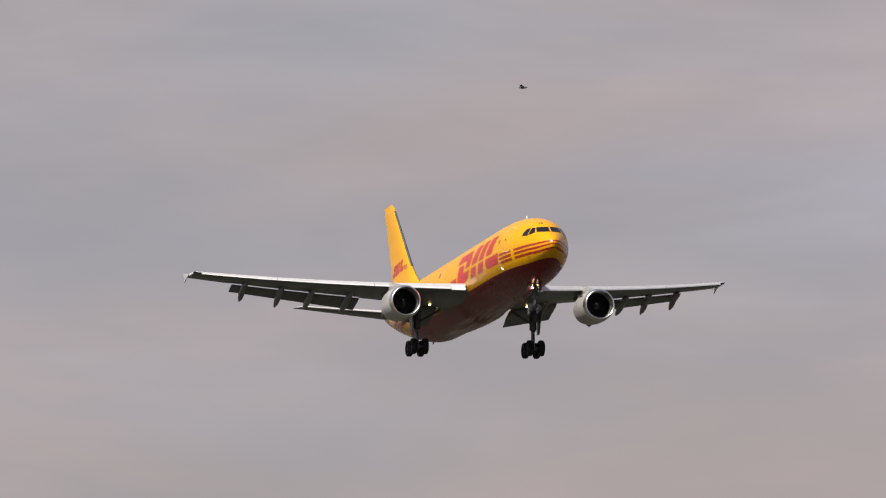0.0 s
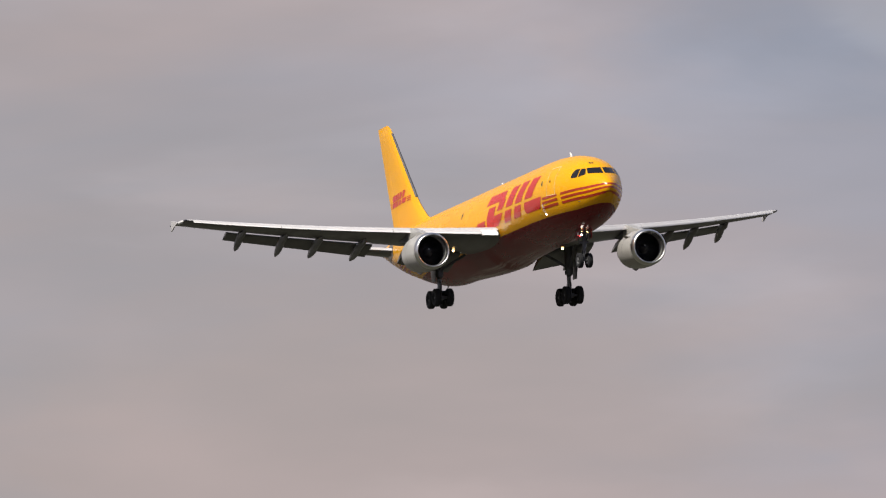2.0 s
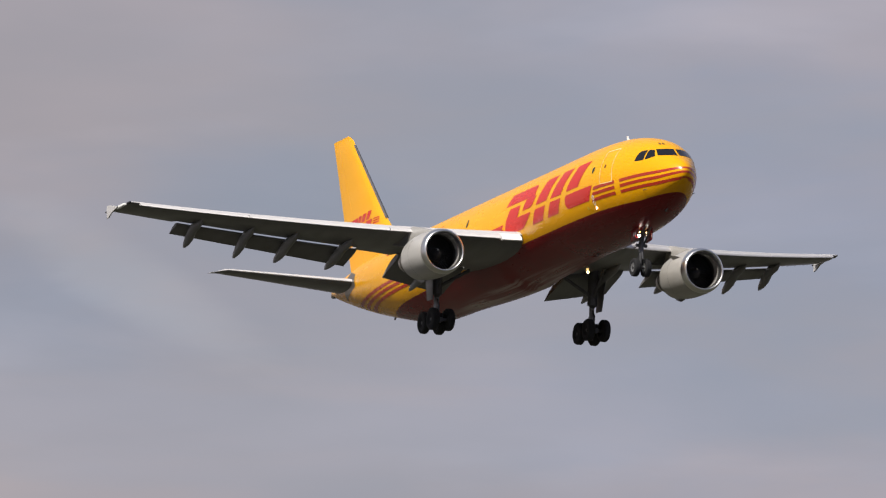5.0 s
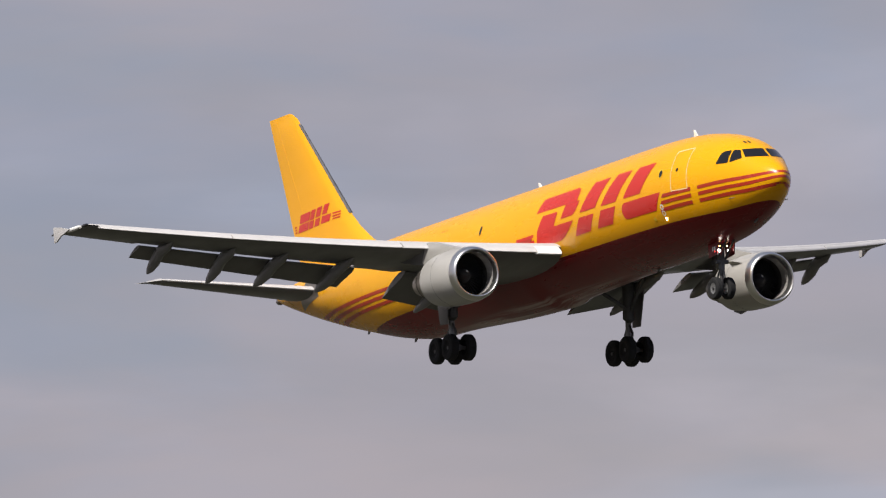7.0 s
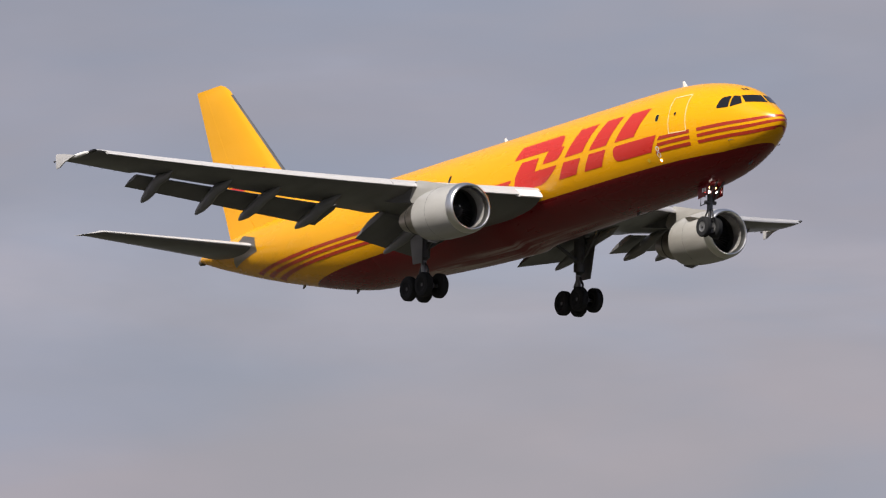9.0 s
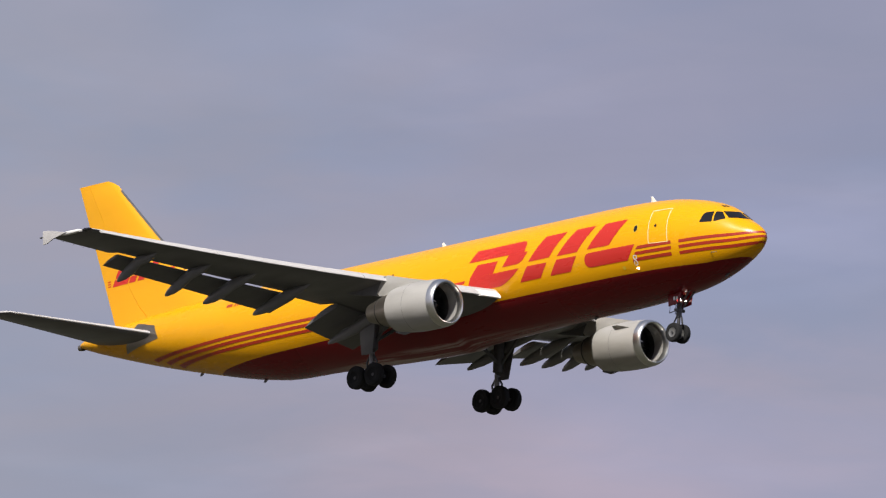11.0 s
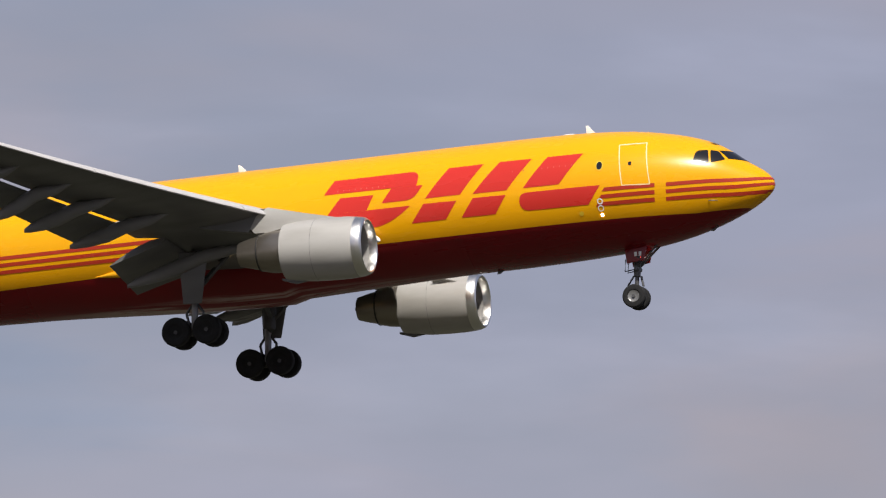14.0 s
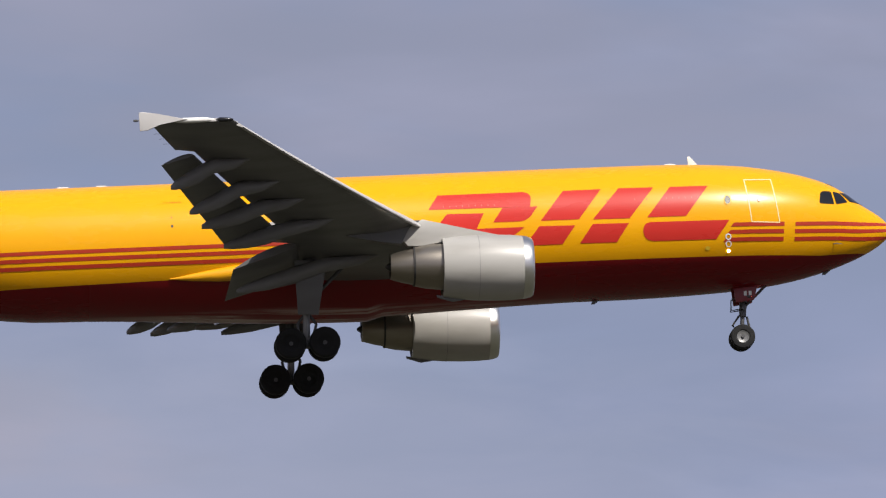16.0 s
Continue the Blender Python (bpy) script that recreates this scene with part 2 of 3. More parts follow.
GOLD = surface("gold_marking", (0.75, 0.50, 0.03), 0.5, dirt=0.1)
LAMP = surface("landing_lamp_glow", (1, 1, 1), 0.2, dirt=0, bump=0, emit=(1.0, 0.88, 0.80, 16.0))
HALO_RED = surface("red_halo_glow", (0.8, 0.05, 0.03), 0.2, dirt=0, bump=0, emit=(1.0, 0.06, 0.05, 9.0))
LAMP_WARM = surface("warm_lamp_glow", (1, 0.8, 0.4), 0.2, dirt=0, bump=0, emit=(1.0, 0.62, 0.22, 9.0))


def meadow(g, place):
    a = g.noise(place, 0.02, 6.0, 0.6)
    b = g.noise(place, 0.6, 4.0, 0.6)
    return g.mix(b, g.mix(g.span(a, 0.35, 0.65), (0.030, 0.032, 0.018), (0.048, 0.041, 0.026)), (0.036, 0.036, 0.020))


GRASS = surface("airfield_grass", (0.05, 0.06, 0.02), 0.9, dirt=0.1, grain=3.0, bump=0.3, pattern=meadow)


# ---- mesh helpers ----
def part(name, bm, material, parent=None, label="", smooth=35.0):
    """Links a bmesh as one mesh object under a thing or under a part."""
    bmesh.ops.recalc_face_normals(bm, faces=bm.faces)
    me = bpy.data.meshes.new(name)
    bm.to_mesh(me)
    bm.free()
    for m in material if isinstance(material, (list, tuple)) else (material,):
        me.materials.append(m)
    if smooth:
        me.polygons.foreach_set("use_smooth", [True] * len(me.polygons))
        me.set_sharp_from_angle(angle=radians(smooth))
    ob = new(name, me)
    if parent:
        ob.parent = parent
    if label:
        tagged(ob, label)
    return ob


def loft(rings, cap=True, bm=None):
    """A skin over closed rings of equally many points."""
    bm = bm or bmesh.new()
    vs = [[bm.verts.new(p) for p in ring] for ring in rings]
    n = len(rings[0])
    for a, b in zip(vs, vs[1:]):
        for i in range(n):
            bm.faces.new((a[i], a[(i + 1) % n], b[(i + 1) % n], b[i]))
    if cap:
        bm.faces.new(vs[0])
        bm.faces.new(vs[-1])
    return bm


def revolve(profile, centre, n=40, bm=None, cap=False):
    """A skin of revolution about an axis along x: profile of (x, radius)."""
    cx, cy, cz = centre
    rings = [[(cx + x, cy + r * math.cos(2 * math.pi * i / n), cz + r * math.sin(2 * math.pi * i / n)) for i in range(n)] for x, r in profile]
    return loft(rings, cap, bm)


def tube(points, radii, n=12, bm=None):
    """A round bar along points."""
    pts = [Vector(p) for p in points]
    rings = []
    for k, p in enumerate(pts):
        d = (pts[min(k + 1, len(pts) - 1)] - pts[max(k - 1, 0)]).normalized()
        q = d.to_track_quat("Z", "Y")
        r = radii[k] if isinstance(radii, (list, tuple)) else radii
        rings.append([p + q @ Vector((r * math.cos(2 * math.pi * i / n), r * math.sin(2 * math.pi * i / n), 0)) for i in range(n)])
    return loft(rings, True, bm)


def wheel_mesh(centre, radius, width, n=36):
    """A tyre with rounded shoulders about an axis along y; the rim faces carry the second material."""
    cx, cy, cz = centre
    prof = [(-0.30, 0.12, 1), (-0.34, 0.30, 1), (-0.40, 0.50, 1), (-0.48, 0.56, 0), (-0.5, 0.72, 0), (-0.46, 0.90, 0), (-0.32, 0.985, 0), (0, 1.0, 0),
            (0.32, 0.985, 0), (0.46, 0.90, 0), (0.5, 0.72, 0), (0.48, 0.56, 0), (0.40, 0.50, 1), (0.34, 0.30, 1), (0.30, 0.12, 1)]
    bm = bmesh.new()
    rings = [[bm.verts.new((cx + r * radius * math.cos(2 * math.pi * i / n), cy + w * width, cz + r * radius * math.sin(2 * math.pi * i / n)))
              for i in range(n)] for w, r, _ in prof]
    for k in range(len(prof) - 1):
        for i in range(n):
            f = bm.faces.new((rings[k][i], rings[k][(i + 1) % n], rings[k + 1][(i + 1) % n], rings[k + 1][i]))
            f.material_index = 1 if prof[k][2] and prof[k + 1][2] else 0
    for ring in (rings[0], rings[-1]):
        bm.faces.new(ring).material_index = 1
    return bm


def slab(corners, depth, bevel=0.02, bm=None):
    """A plate: a flat outline of points, thickened along the vector depth, with eased edges."""
    own = bmesh.new()
    d = Vector(depth)
    loft([[Vector(c) - d / 2 for c in corners], [Vector(c) + d / 2 for c in corners]], True, own)
    if bevel:
        bmesh.ops.bevel(own, geom=own.edges[:], offset=bevel, segments=2, affect="EDGES", profile=0.6)
    return own


def curve_through(xs, ys):
    """A smooth monotone curve through points with falling xs."""
    xs, ys = np.array(xs[::-1], float), np.array(ys[::-1], float)
    h, s = np.diff(xs), np.diff(ys) / np.diff(xs)
    m = np.concatenate([[s[0]], np.where(s[1:] * s[:-1] > 0, 2 * s[1:] * s[:-1] / np.where(s[1:] + s[:-1] == 0, 1, s[1:] + s[:-1]), 0), [s[-1]]])

    def at(x):
        i = int(np.clip(np.searchsorted(xs, x) - 1, 0, len(h) - 1))
        u = min(max((x - xs[i]) / h[i], 0), 1)
        return float((2 * u**3 - 3 * u**2 + 1) * ys[i] + (u**3 - 2 * u**2 + u) * h[i] * m[i] + (3 * u**2 - 2 * u**3) * ys[i + 1] + (u**3 - u**2) * h[i] * m[i + 1])
    return at


# ---- the airliner: x forward from the nose, y to port, z up from the hull's axis ----
TOP = curve_through([0, -0.03, -0.12, -0.24, -0.58, -1.16, -1.97, -2.56, -3.74, -4.93, -6.4, -8.5, -11, -36, -41, -46, -50, -53.35, -53.8],
                    [-0.35, -0.20, -0.06, 0.09, 0.37, 0.75, 1.37, 1.71, 2.12, 2.39, 2.61, 2.74, 2.78, 2.77, 2.72, 2.57, 2.31, 1.98, 1.72])
LOW = curve_through([0, -0.03, -0.12, -0.4, -0.8, -1.52, -2.74, -3.96, -5.17, -6.4, -7.6, -10, -12, -33, -36, -38.3, -43.2, -46.4, -49.8, -53.35, -53.8],
                    [-0.35, -0.50, -0.66, -0.91, -1.17, -1.52, -1.96, -2.28, -2.49, -2.62, -2.70, -2.79, -2.82, -2.82, -2.77, -2.48, -1.42, -0.62, 0.34, 1.46, 1.64])
HALF = curve_through([0, -0.03, -0.12, -0.3, -0.6, -1.16, -1.97, -2.56, -3.74, -4.93, -6.4, -8.5, -11, -34, -38, -42, -46, -50, -53.35, -53.8],
                     [0.0, 0.13, 0.27, 0.45, 0.69, 1.02, 1.43, 1.69, 2.09, 2.38, 2.62, 2.77, 2.82, 2.82, 2.72, 2.40, 1.85, 1.12, 0.36, 0.12])


def side_point(x, z, side, lift=0.012):
    """The hull's skin at a station and a height, on one side (1 port, -1 starboard)."""
    t, b, w = TOP(x), LOW(x), HALF(x)
    zc, h = (t + b) / 2, (t - b) / 2 + lift
    u = min(max((z - zc) / max(h, 1e-4), -0.999), 0.999)
    return Vector((x, side * (w + lift) * math.sqrt(1 - u * u), zc + u * h))


def nose_point(y, z, lift=0.012):
    """The hull's skin ahead of the cabin at a breadth and a height."""
    lo, hi = -6.0, 0.0
    for _ in range(40):
        x = (lo + hi) / 2
        t, b, w = TOP(x), LOW(x), HALF(x)
        inside = (y / max(w, 1e-4)) ** 2 + ((z - (t + b) / 2) / max((t - b) / 2, 1e-4)) ** 2 < 1
        lo, hi = (x, hi) if inside else (lo, x)
    return Vector((x + lift, y * (1 + lift / 2), z + lift))


def patch(corners, side, nu=12, nv=5, where=side_point, rounds=(0, 0, 0, 0)):
    """A thin painted field on the skin between four corners (a, b along the bottom, c, d back along the top), with rounded corners."""
    a, b, c, d = [Vector((p[0], p[1])) for p in corners]
    tall, wide = max((d - a).length, 1e-3), max((b - a).length, 1e-3)

    def inset(r, gap):
        return r - math.sqrt(max(r * r - (r - gap) ** 2, 0.0)) if gap < r else 0.0

    bm = bmesh.new()
    grid = []
    for j in range(nv + 1):
        row = []
        v = j / nv
        left = max(inset(rounds[0], v * tall), inset(rounds[3], (1 - v) * tall)) / wide
        right = 1 - max(inset(rounds[1], v * tall), inset(rounds[2], (1 - v) * tall)) / wide
        for i in range(nu + 1):
            u = left + (right - left) * i / nu
            p = (a * (1 - u) + b * u) * (1 - v) + (d * (1 - u) + c * u) * v
            row.append(bm.verts.new(where(p.x * side, p.y) if where is nose_point else where(p.x, p.y, side)))
        grid.append(row)
    for j in range(nv):
        for i in range(nu):
            bm.faces.new((grid[j][i], grid[j][i + 1], grid[j + 1][i + 1], grid[j + 1][i]))
    return bm


def disc_on_side(x, z, rx, rz, side, lift=0.016, n=16, hole=0.0):
    bm = bmesh.new()
    pts = [(math.cos(2 * math.pi * i / n), math.sin(2 * math.pi * i / n)) for i in range(n)]
    outer = [bm.verts.new(side_point(x + rx * c, z + rz * s, side, lift)) for c, s in pts]
    if hole:
        inner = [bm.verts.new(side_point(x + hole * rx * c, z + hole * rz * s, side, lift)) for c, s in pts]
        for i in range(n):
            bm.faces.new((outer[i], outer[(i + 1) % n], inner[(i + 1) % n], inner[i]))
    else:
        bm.faces.new(outer)
    return bm


airliner = tagged(new("cargo_airliner"), "yellow and maroon twin-engine cargo airliner on approach, gear and flaps down", "airplane")


def build_hull():
    xs = [0.0, -0.01, -0.03, -0.07, -0.12, -0.18, -0.26, -0.36, -0.48, -0.62, -0.8, -1.0, -1.25, -1.5, -1.8, -2.1, -2.4, -2.8, -3.2, -3.7, -4.2, -4.8, -5.4, -6.1, -7, -8, -9, -10, -11, -12]
    xs += [-12 - 1.5 * k for k in range(1, 15)] + [-34 - k for k in range(0, 19)] + [-53.2, -53.5, -53.65, -53.75, -53.8]
    n = 72
    rings = []
    for x in xs:
        t, b, w = TOP(x), LOW(x), max(HALF(x), 0.004)
        zc, h = (t + b) / 2, max((t - b) / 2, 0.004)
        rings.append([(x, w * math.sin(2 * math.pi * i / n), zc + h * math.cos(2 * math.pi * i / n)) for i in range(n)])
    part("hull", loft(rings), HULL, airliner, "yellow hull with a maroon belly", 60)
    # wing to body fairing: the hull's lower half, swollen downward
    rings = []
    for k in range(29):
        u = k / 28
        x = -13.5 - 20.2 * u
        s = math.sin(math.pi * min(u / 0.85, 1.0) * 0.5 if u < 0.425 else math.pi * (0.5 + 0.5 * (u - 0.425) / 0.575)) ** 1.3 if 0 < u < 1 else 0.0
        ring = [(x, 2.826 * math.cos(a), -2.822 * math.sin(a) - 0.47 * s * max(0.0, (math.sin(a) - 0.588) / 0.412) ** 0.7) for a in [math.pi * (0.2 + 0.6 * i / 30) for i in range(31)]]
        rings.append(ring + [(x, -1.5, -1.2), (x, 1.5, -1.2)])
    part("belly_fairing", loft(rings), BELLY, airliner, "maroon belly fairing", 50)


    # fillets that trail from the wing roots along the hull
    for side in (-1, 1):
        rings = []
        for x, r, z in ((-24.0, 0.50, -1.20), (-26.0, 0.52, -1.32), (-27.2, 0.46, -1.42), (-28.4, 0.34, -1.50), (-29.4, 0.20, -1.55), (-30.1, 0.07, -1.58), (-30.4, 0.01, -1.58)):
            y = side_point(x, z, side).y
            rings.append([(x, y + 0.75 * r * math.cos(q), z + 0.8 * r * math.sin(q)) for q in [2 * math.pi * i / 18 for i in range(18)]])
        part("wing_fillet", loft(rings), YELLOW, airliner, "yellow fillet behind the wing root")


def build_livery():
    for side in (-1, 1):
        stripes = ((-0.20, -0.36), (-0.50, -0.66), (-0.81, -0.97))
        for k, (hi, lo) in enumerate(stripes):
            # round the nose
            bm = bmesh.new()
            rows = []

            def level(x, z):
                ease = max(0.0, 1 + x / 2.0) ** 2
                return z * (1 - (0.36 - 0.09 * k) * ease) + 0.05 * min(1.0, (x + 4.3) / 2)

            def front(y, z):
                x = -0.5
                for _ in range(6):
                    x = nose_point(y, level(x, z) - 0.012).x
                return nose_point(y, level(x, z) - 0.012)

            heights = (lo, (lo + hi) / 2, hi)
            for i in range(19):
                x = -4.24 - 0.03 * k + (3.04 + 0.03 * k) * i / 18
                rows.append([bm.verts.new(side_point(x, level(x, z), side)) for z in heights])
            breadth = [side * v.co.y for v in rows[-1]]
            for i in range(1, 19):
                rows.append([bm.verts.new(front(side * y * (1 - i / 18), z)) for y, z in zip(breadth, heights)])
            for r, q in zip(rows, rows[1:]):
                for j in range(2):
                    bm.faces.new((r[j], q[j], q[j + 1], r[j + 1]))
            part("nose_stripe", bm, STRIPE, airliner)
            part("door_stripe", patch(((-7.0 - 0.17 * k, lo), (-4.72 - 0.03 * k, lo), (-4.71 - 0.03 * k, hi + 0.01), (-6.86 - 0.17 * k, hi)), side, 16, 2), STRIPE, airliner)
            part("tail_stripe", patch(((-46.3 + 1.0 * k, lo - 0.08), (-20.0, lo - 0.08), (-20.0, hi - 0.08), (-46.5 + 1.0 * k, hi - 0.08)), side, 40, 2), STRIPE, airliner)
        # slanted red blocks of the emblem
        blocks = [((-19.55, 0.83), (-15.32, 0.80), (-15.20, 1.48), (-19.12, 1.47)), ((-16.90, 0.18), (-15.48, 0.18), (-15.02, 0.80), (-16.47, 0.80)),
                  ((-19.36, -0.06), (-17.60, -0.06), (-17.27, 0.59), (-18.80, 0.61)), ((-19.66, -0.82), (-16.62, -0.82), (-15.62, -0.07), (-19.36, -0.06)),
                  ((-14.92, 0.17), (-13.33, 0.17), (-12.31, 1.47), (-13.89, 1.46)), ((-12.75, 0.14), (-11.22, 0.13), (-10.12, 1.46), (-11.57, 1.48)),
                  ((-15.62, -0.84), (-14.06, -0.83), (-13.50, -0.08), (-15.00, -0.06)), ((-13.34, -0.83), (-11.80, -0.84), (-11.26, -0.07), (-12.76, -0.05)),
                  ((-10.48, 0.14), (-8.86, 0.14), (-7.83, 1.45), (-9.42, 1.46)), ((-10.80, -0.85), (-7.64, -0.86), (-7.05, -0.08), (-10.60, -0.07))]
        soft = {0: (0, 0, 0.42, 0), 1: (0, 0.30, 0, 0), 3: (0, 0.62, 0, 0), 9: (0.55, 0, 0, 0.20)}
        for k, b in enumerate(blocks):
            r = soft.get(k, (0, 0, 0, 0))
            if side > 0:
                b = [(-26.7 - p[0], p[1]) for p in b]
            part("emblem_block", patch(b, side, 10, 16, rounds=r), RED, airliner)
        for k in range(3):
            part("emblem_bar", patch(((-21.9 + 0.12 * k, -0.80 + 0.26 * k), (-19.85, -0.80 + 0.26 * k), (-19.75, -0.66 + 0.26 * k), (-21.8 + 0.12 * k, -0.66 + 0.26 * k)), side, 6, 2), RED, airliner)
        # registration as plain bars, with a small flag
        part("flag_mark", patch(((-39.2, 1.42), (-38.72, 1.42), (-38.72, 1.60), (-39.2, 1.60)), side, 3, 2), STRIPE, airliner)
        for k in range(6):
            x = -38.55 + 0.23 * k
            part("registration_bar", patch(((x, 1.40), (x + 0.12, 1.40), (x + 0.18, 1.62), (x + 0.06, 1.62)), side, 2, 2), STRIPE, airliner)
    for side in (-1, 1):
        for x0, x1, z0, z1, lean in ((-50.75, -49.35, 5.18, 5.60, 0.25), (-51.05, -49.65, 4.74, 5.12, 0.25), (-49.30, -48.75, 5.16, 5.62, 0.35), (-48.55, -47.95, 5.18, 5.64, 0.35),
                                     (-49.55, -48.95, 4.74, 5.10, 0.22), (-48.75, -48.15, 4.74, 5.10, 0.22), (-47.70, -47.15, 5.20, 5.68, 0.35), (-47.90, -46.85, 4.76, 5.12, 0.22)):
            part("fin_emblem_block", patch(((x0, z0), (x1, z0), (x1 + lean, z1), (x0 + lean, z1)), side, 8, 4, fin_skin), RED, airliner)
        for k in range(3):
            for a, b in ((-51.5, -51.2), (-46.5, -45.7)):
                z = 4.78 + 0.14 * k
                bm = patch(((a, z), (b, z), (b + 0.04, z + 0.07), (a + 0.04, z + 0.07)), side, 4, 1, fin_skin)
                part("fin_emblem_bar", bm, RED, airliner)


def build_hull_fittings():
    for side in (-1, 1):
        # white outline of the forward door
        tl, tr, br, bl = (-6.29, 1.72), (-5.10, 1.74), (-4.89, -0.24), (-6.12, -0.20)
        w = 0.042
        for a, b, c, d in ((bl, br, (br[0] - 0.02, br[1] + w), (bl[0] + 0.02, bl[1] + w)), ((tl[0], tl[1] - w), (tr[0], tr[1] - w), tr, tl),
                           (bl, (bl[0] + w, bl[1]), (tl[0] + w, tl[1]), tl), ((br[0] - w, br[1]), br, tr, (tr[0] - w, tr[1]))):
            part("door_outline", patch((a, b, c, d), side, 8, 8, side_point), CREAM, airliner)
        part("door_window", disc_on_side(-5.74, 0.78, 0.07, 0.09, side, 0.02), GLASS, airliner)
        part("cabin_window", disc_on_side(-7.07, 0.79, 0.12, 0.18, side, 0.02), GLASS, airliner)
        part("cabin_window_rim", disc_on_side(-7.07, 0.79, 0.16, 0.23, side, 0.016, hole=0.78), GOLD, airliner)
        # two ringed service ports, and below them a small white light
        for z, hole in ((-0.77, 0.62), (-1.06, 0.70), (-1.33, 0.0)):
            part("service_port_and_light", disc_on_side(-7.12, z, 0.13 if hole else 0.06, 0.13 if hole else 0.06, side, 0.018, hole=hole), WHITE if hole else LAMP, airliner)
        part("static_plate", disc_on_side(-8.0, -1.2, 0.10, 0.09, side, 0.014), GOLD, airliner)
        for x in [-8.3 - 0.265 * k for k in range(6)] + [-10.45, -10.95, -12.1] + [-16.8 - 0.265 * k for k in range(9)] + [-30.2]:
            part("window_plug", disc_on_side(x, 0.94, 0.018, 0.045, side, 0.02, 8), PLUG, airliner)
        part("static_port", disc_on_side(-30.2, 0.56, 0.055, 0.06, side, 0.016), BLACK, airliner)
        part("hatch_line", patch(((-30.5, 1.62), (-29.75, 1.63), (-29.75, 1.645), (-30.5, 1.635)), side, 8, 1), STRIPE, airliner)
        part("cabin_window", disc_on_side(-25.6, 0.95, 0.10, 0.24, side, 0.02), GLASS, airliner)
        for k in range(2):
            part("nose_marking", patch(((0.42 + 0.16 * k, 1.52), (0.32 + 0.16 * k, 1.52), (0.34 + 0.16 * k, 1.66), (0.40 + 0.16 * k, 1.66)), -1, 2, 2, nose_point), BLACK, airliner) if side < 0 else None
        # cockpit glazing
        part("cockpit_window", patch(((-3.13, 0.62), (-2.46, 0.60), (-2.55, 1.21), (-3.02, 1.20)), side, 8, 12, rounds=(0.05, 0.03, 0.06, 0.16)), GLASS, airliner)
        part("cockpit_window", patch(((-2.38, 0.60), (-1.84, 0.73), (-2.16, 1.16), (-2.47, 1.21)), side, 8, 12, rounds=(0.03, 0.04, 0.08, 0.06)), GLASS, airliner)
        part("windscreen", patch(((0.97, 0.76), (0.055, 0.70), (0.055, 1.17), (0.90, 1.18)), side, 10, 6, nose_point), GLASS, airliner)
        part("probe", tube([side_point(-2.6, -1.05, side, 0), side_point(-2.45, -1.06, side, 0.10), side_point(-2.2, -1.07, side, 0.11)], [0.02, 0.02, 0.01], 8), GREY, airliner)
    # blade aerials on the crown and drain masts under the belly
    for x, h in ((-8.10, 0.42), (-24.1, 0.38)):
        z = TOP(x) - 0.03
        part("blade_aerial", slab([(x + 0.22, 0, z), (x - 0.22, 0, z), (x - 0.24, 0, z + h), (x - 0.14, 0, z + h)], (0, 0.06, 0), 0.01), WHITE, airliner)
    for x in (-9.1, -32.9, -34.5):
        z = TOP(x)
        part("crown_fairing", slab([(x + 0.3, 0, z - 0.02), (x - 0.3, 0, z - 0.02), (x - 0.2, 0, z + 0.07), (x + 0.2, 0, z + 0.07)], (0, 0.18, 0), 0.02), WHITE, airliner)
    for x in (-2.75, -12.5, -38.4, -43.6):
        z = LOW(x)
        part("drain_mast", slab([(x + 0.16, 0, z + 0.03), (x - 0.16, 0, z + 0.03), (x - 0.22, 0, z - 0.15), (x - 0.08, 0, z - 0.15)], (0, 0.05, 0), 0.008), GREY, airliner)
    part("exhaust_pipe", revolve([(0.0, 0.20), (-0.30, 0.17), (-0.30, 0.13), (0.1, 0.12)], (-53.6, 0, 1.65), 20), STEEL, airliner, "small steel exhaust at the tail's end")


def lamp(at, radius, glow, parent):
    """A round lamp, or the added red halo, that looks forward: a deep housing and its lit glass, set back."""
    part("lamp_housing", revolve([(0.02, radius * 0.86), (0.05, radius * 0.9), (0.05, radius), (-0.05, radius), (-0.16, radius * 0.6)], at, 16, cap=True), GEAR, parent)
    part("lamp_glass", revolve([(0.062, 0.01), (0.055, radius * 0.84), (0.03, radius * 0.85)], at, 16, cap=True), glow, parent, "lit lamp glass, in red an added halo")


# ---- wings ----
def x_front(y):
    return -17.68 - (y - 3.0) * 0.587


def x_rear(y):
    return -26.80 if y < 7.4 else -26.80 - (y - 7.4) * 0.364


def z_front(y):
    return -1.05 + (y - 3.0) * 0.086 + (y - 3.0) ** 2 * 0.0023


def pitch_at(y):
    return radians(3.0 - 3.6 * (y - 3.0) / 19.2)


def foil(chord, thick, count=14, cut=1.0, camber=0.012):
    """A section from the rear over the top to the front and back underneath: (aft, up)."""
    pts = []
    for side, order in ((1, range(count, -1, -1)), (-1, range(1, count + 1))):
        for k in order:
            x = (0.5 - 0.5 * math.cos(math.pi * k / count)) * cut
            t = 5 * thick * (0.2969 * math.sqrt(x) - 0.126 * x - 0.3516 * x * x + 0.2843 * x**3 - 0.1036 * x**4) + 0.0012
            pts.append((x * chord, (side * t + camber * 4 * x * (1 - x)) * chord))
    return pts


def ring_at(pts, x, y, z, tilt):
    c, s = math.cos(tilt), math.sin(tilt)
    return [(x - (a * c + u * s), y, z + u * c - a * s) for a, u in pts]


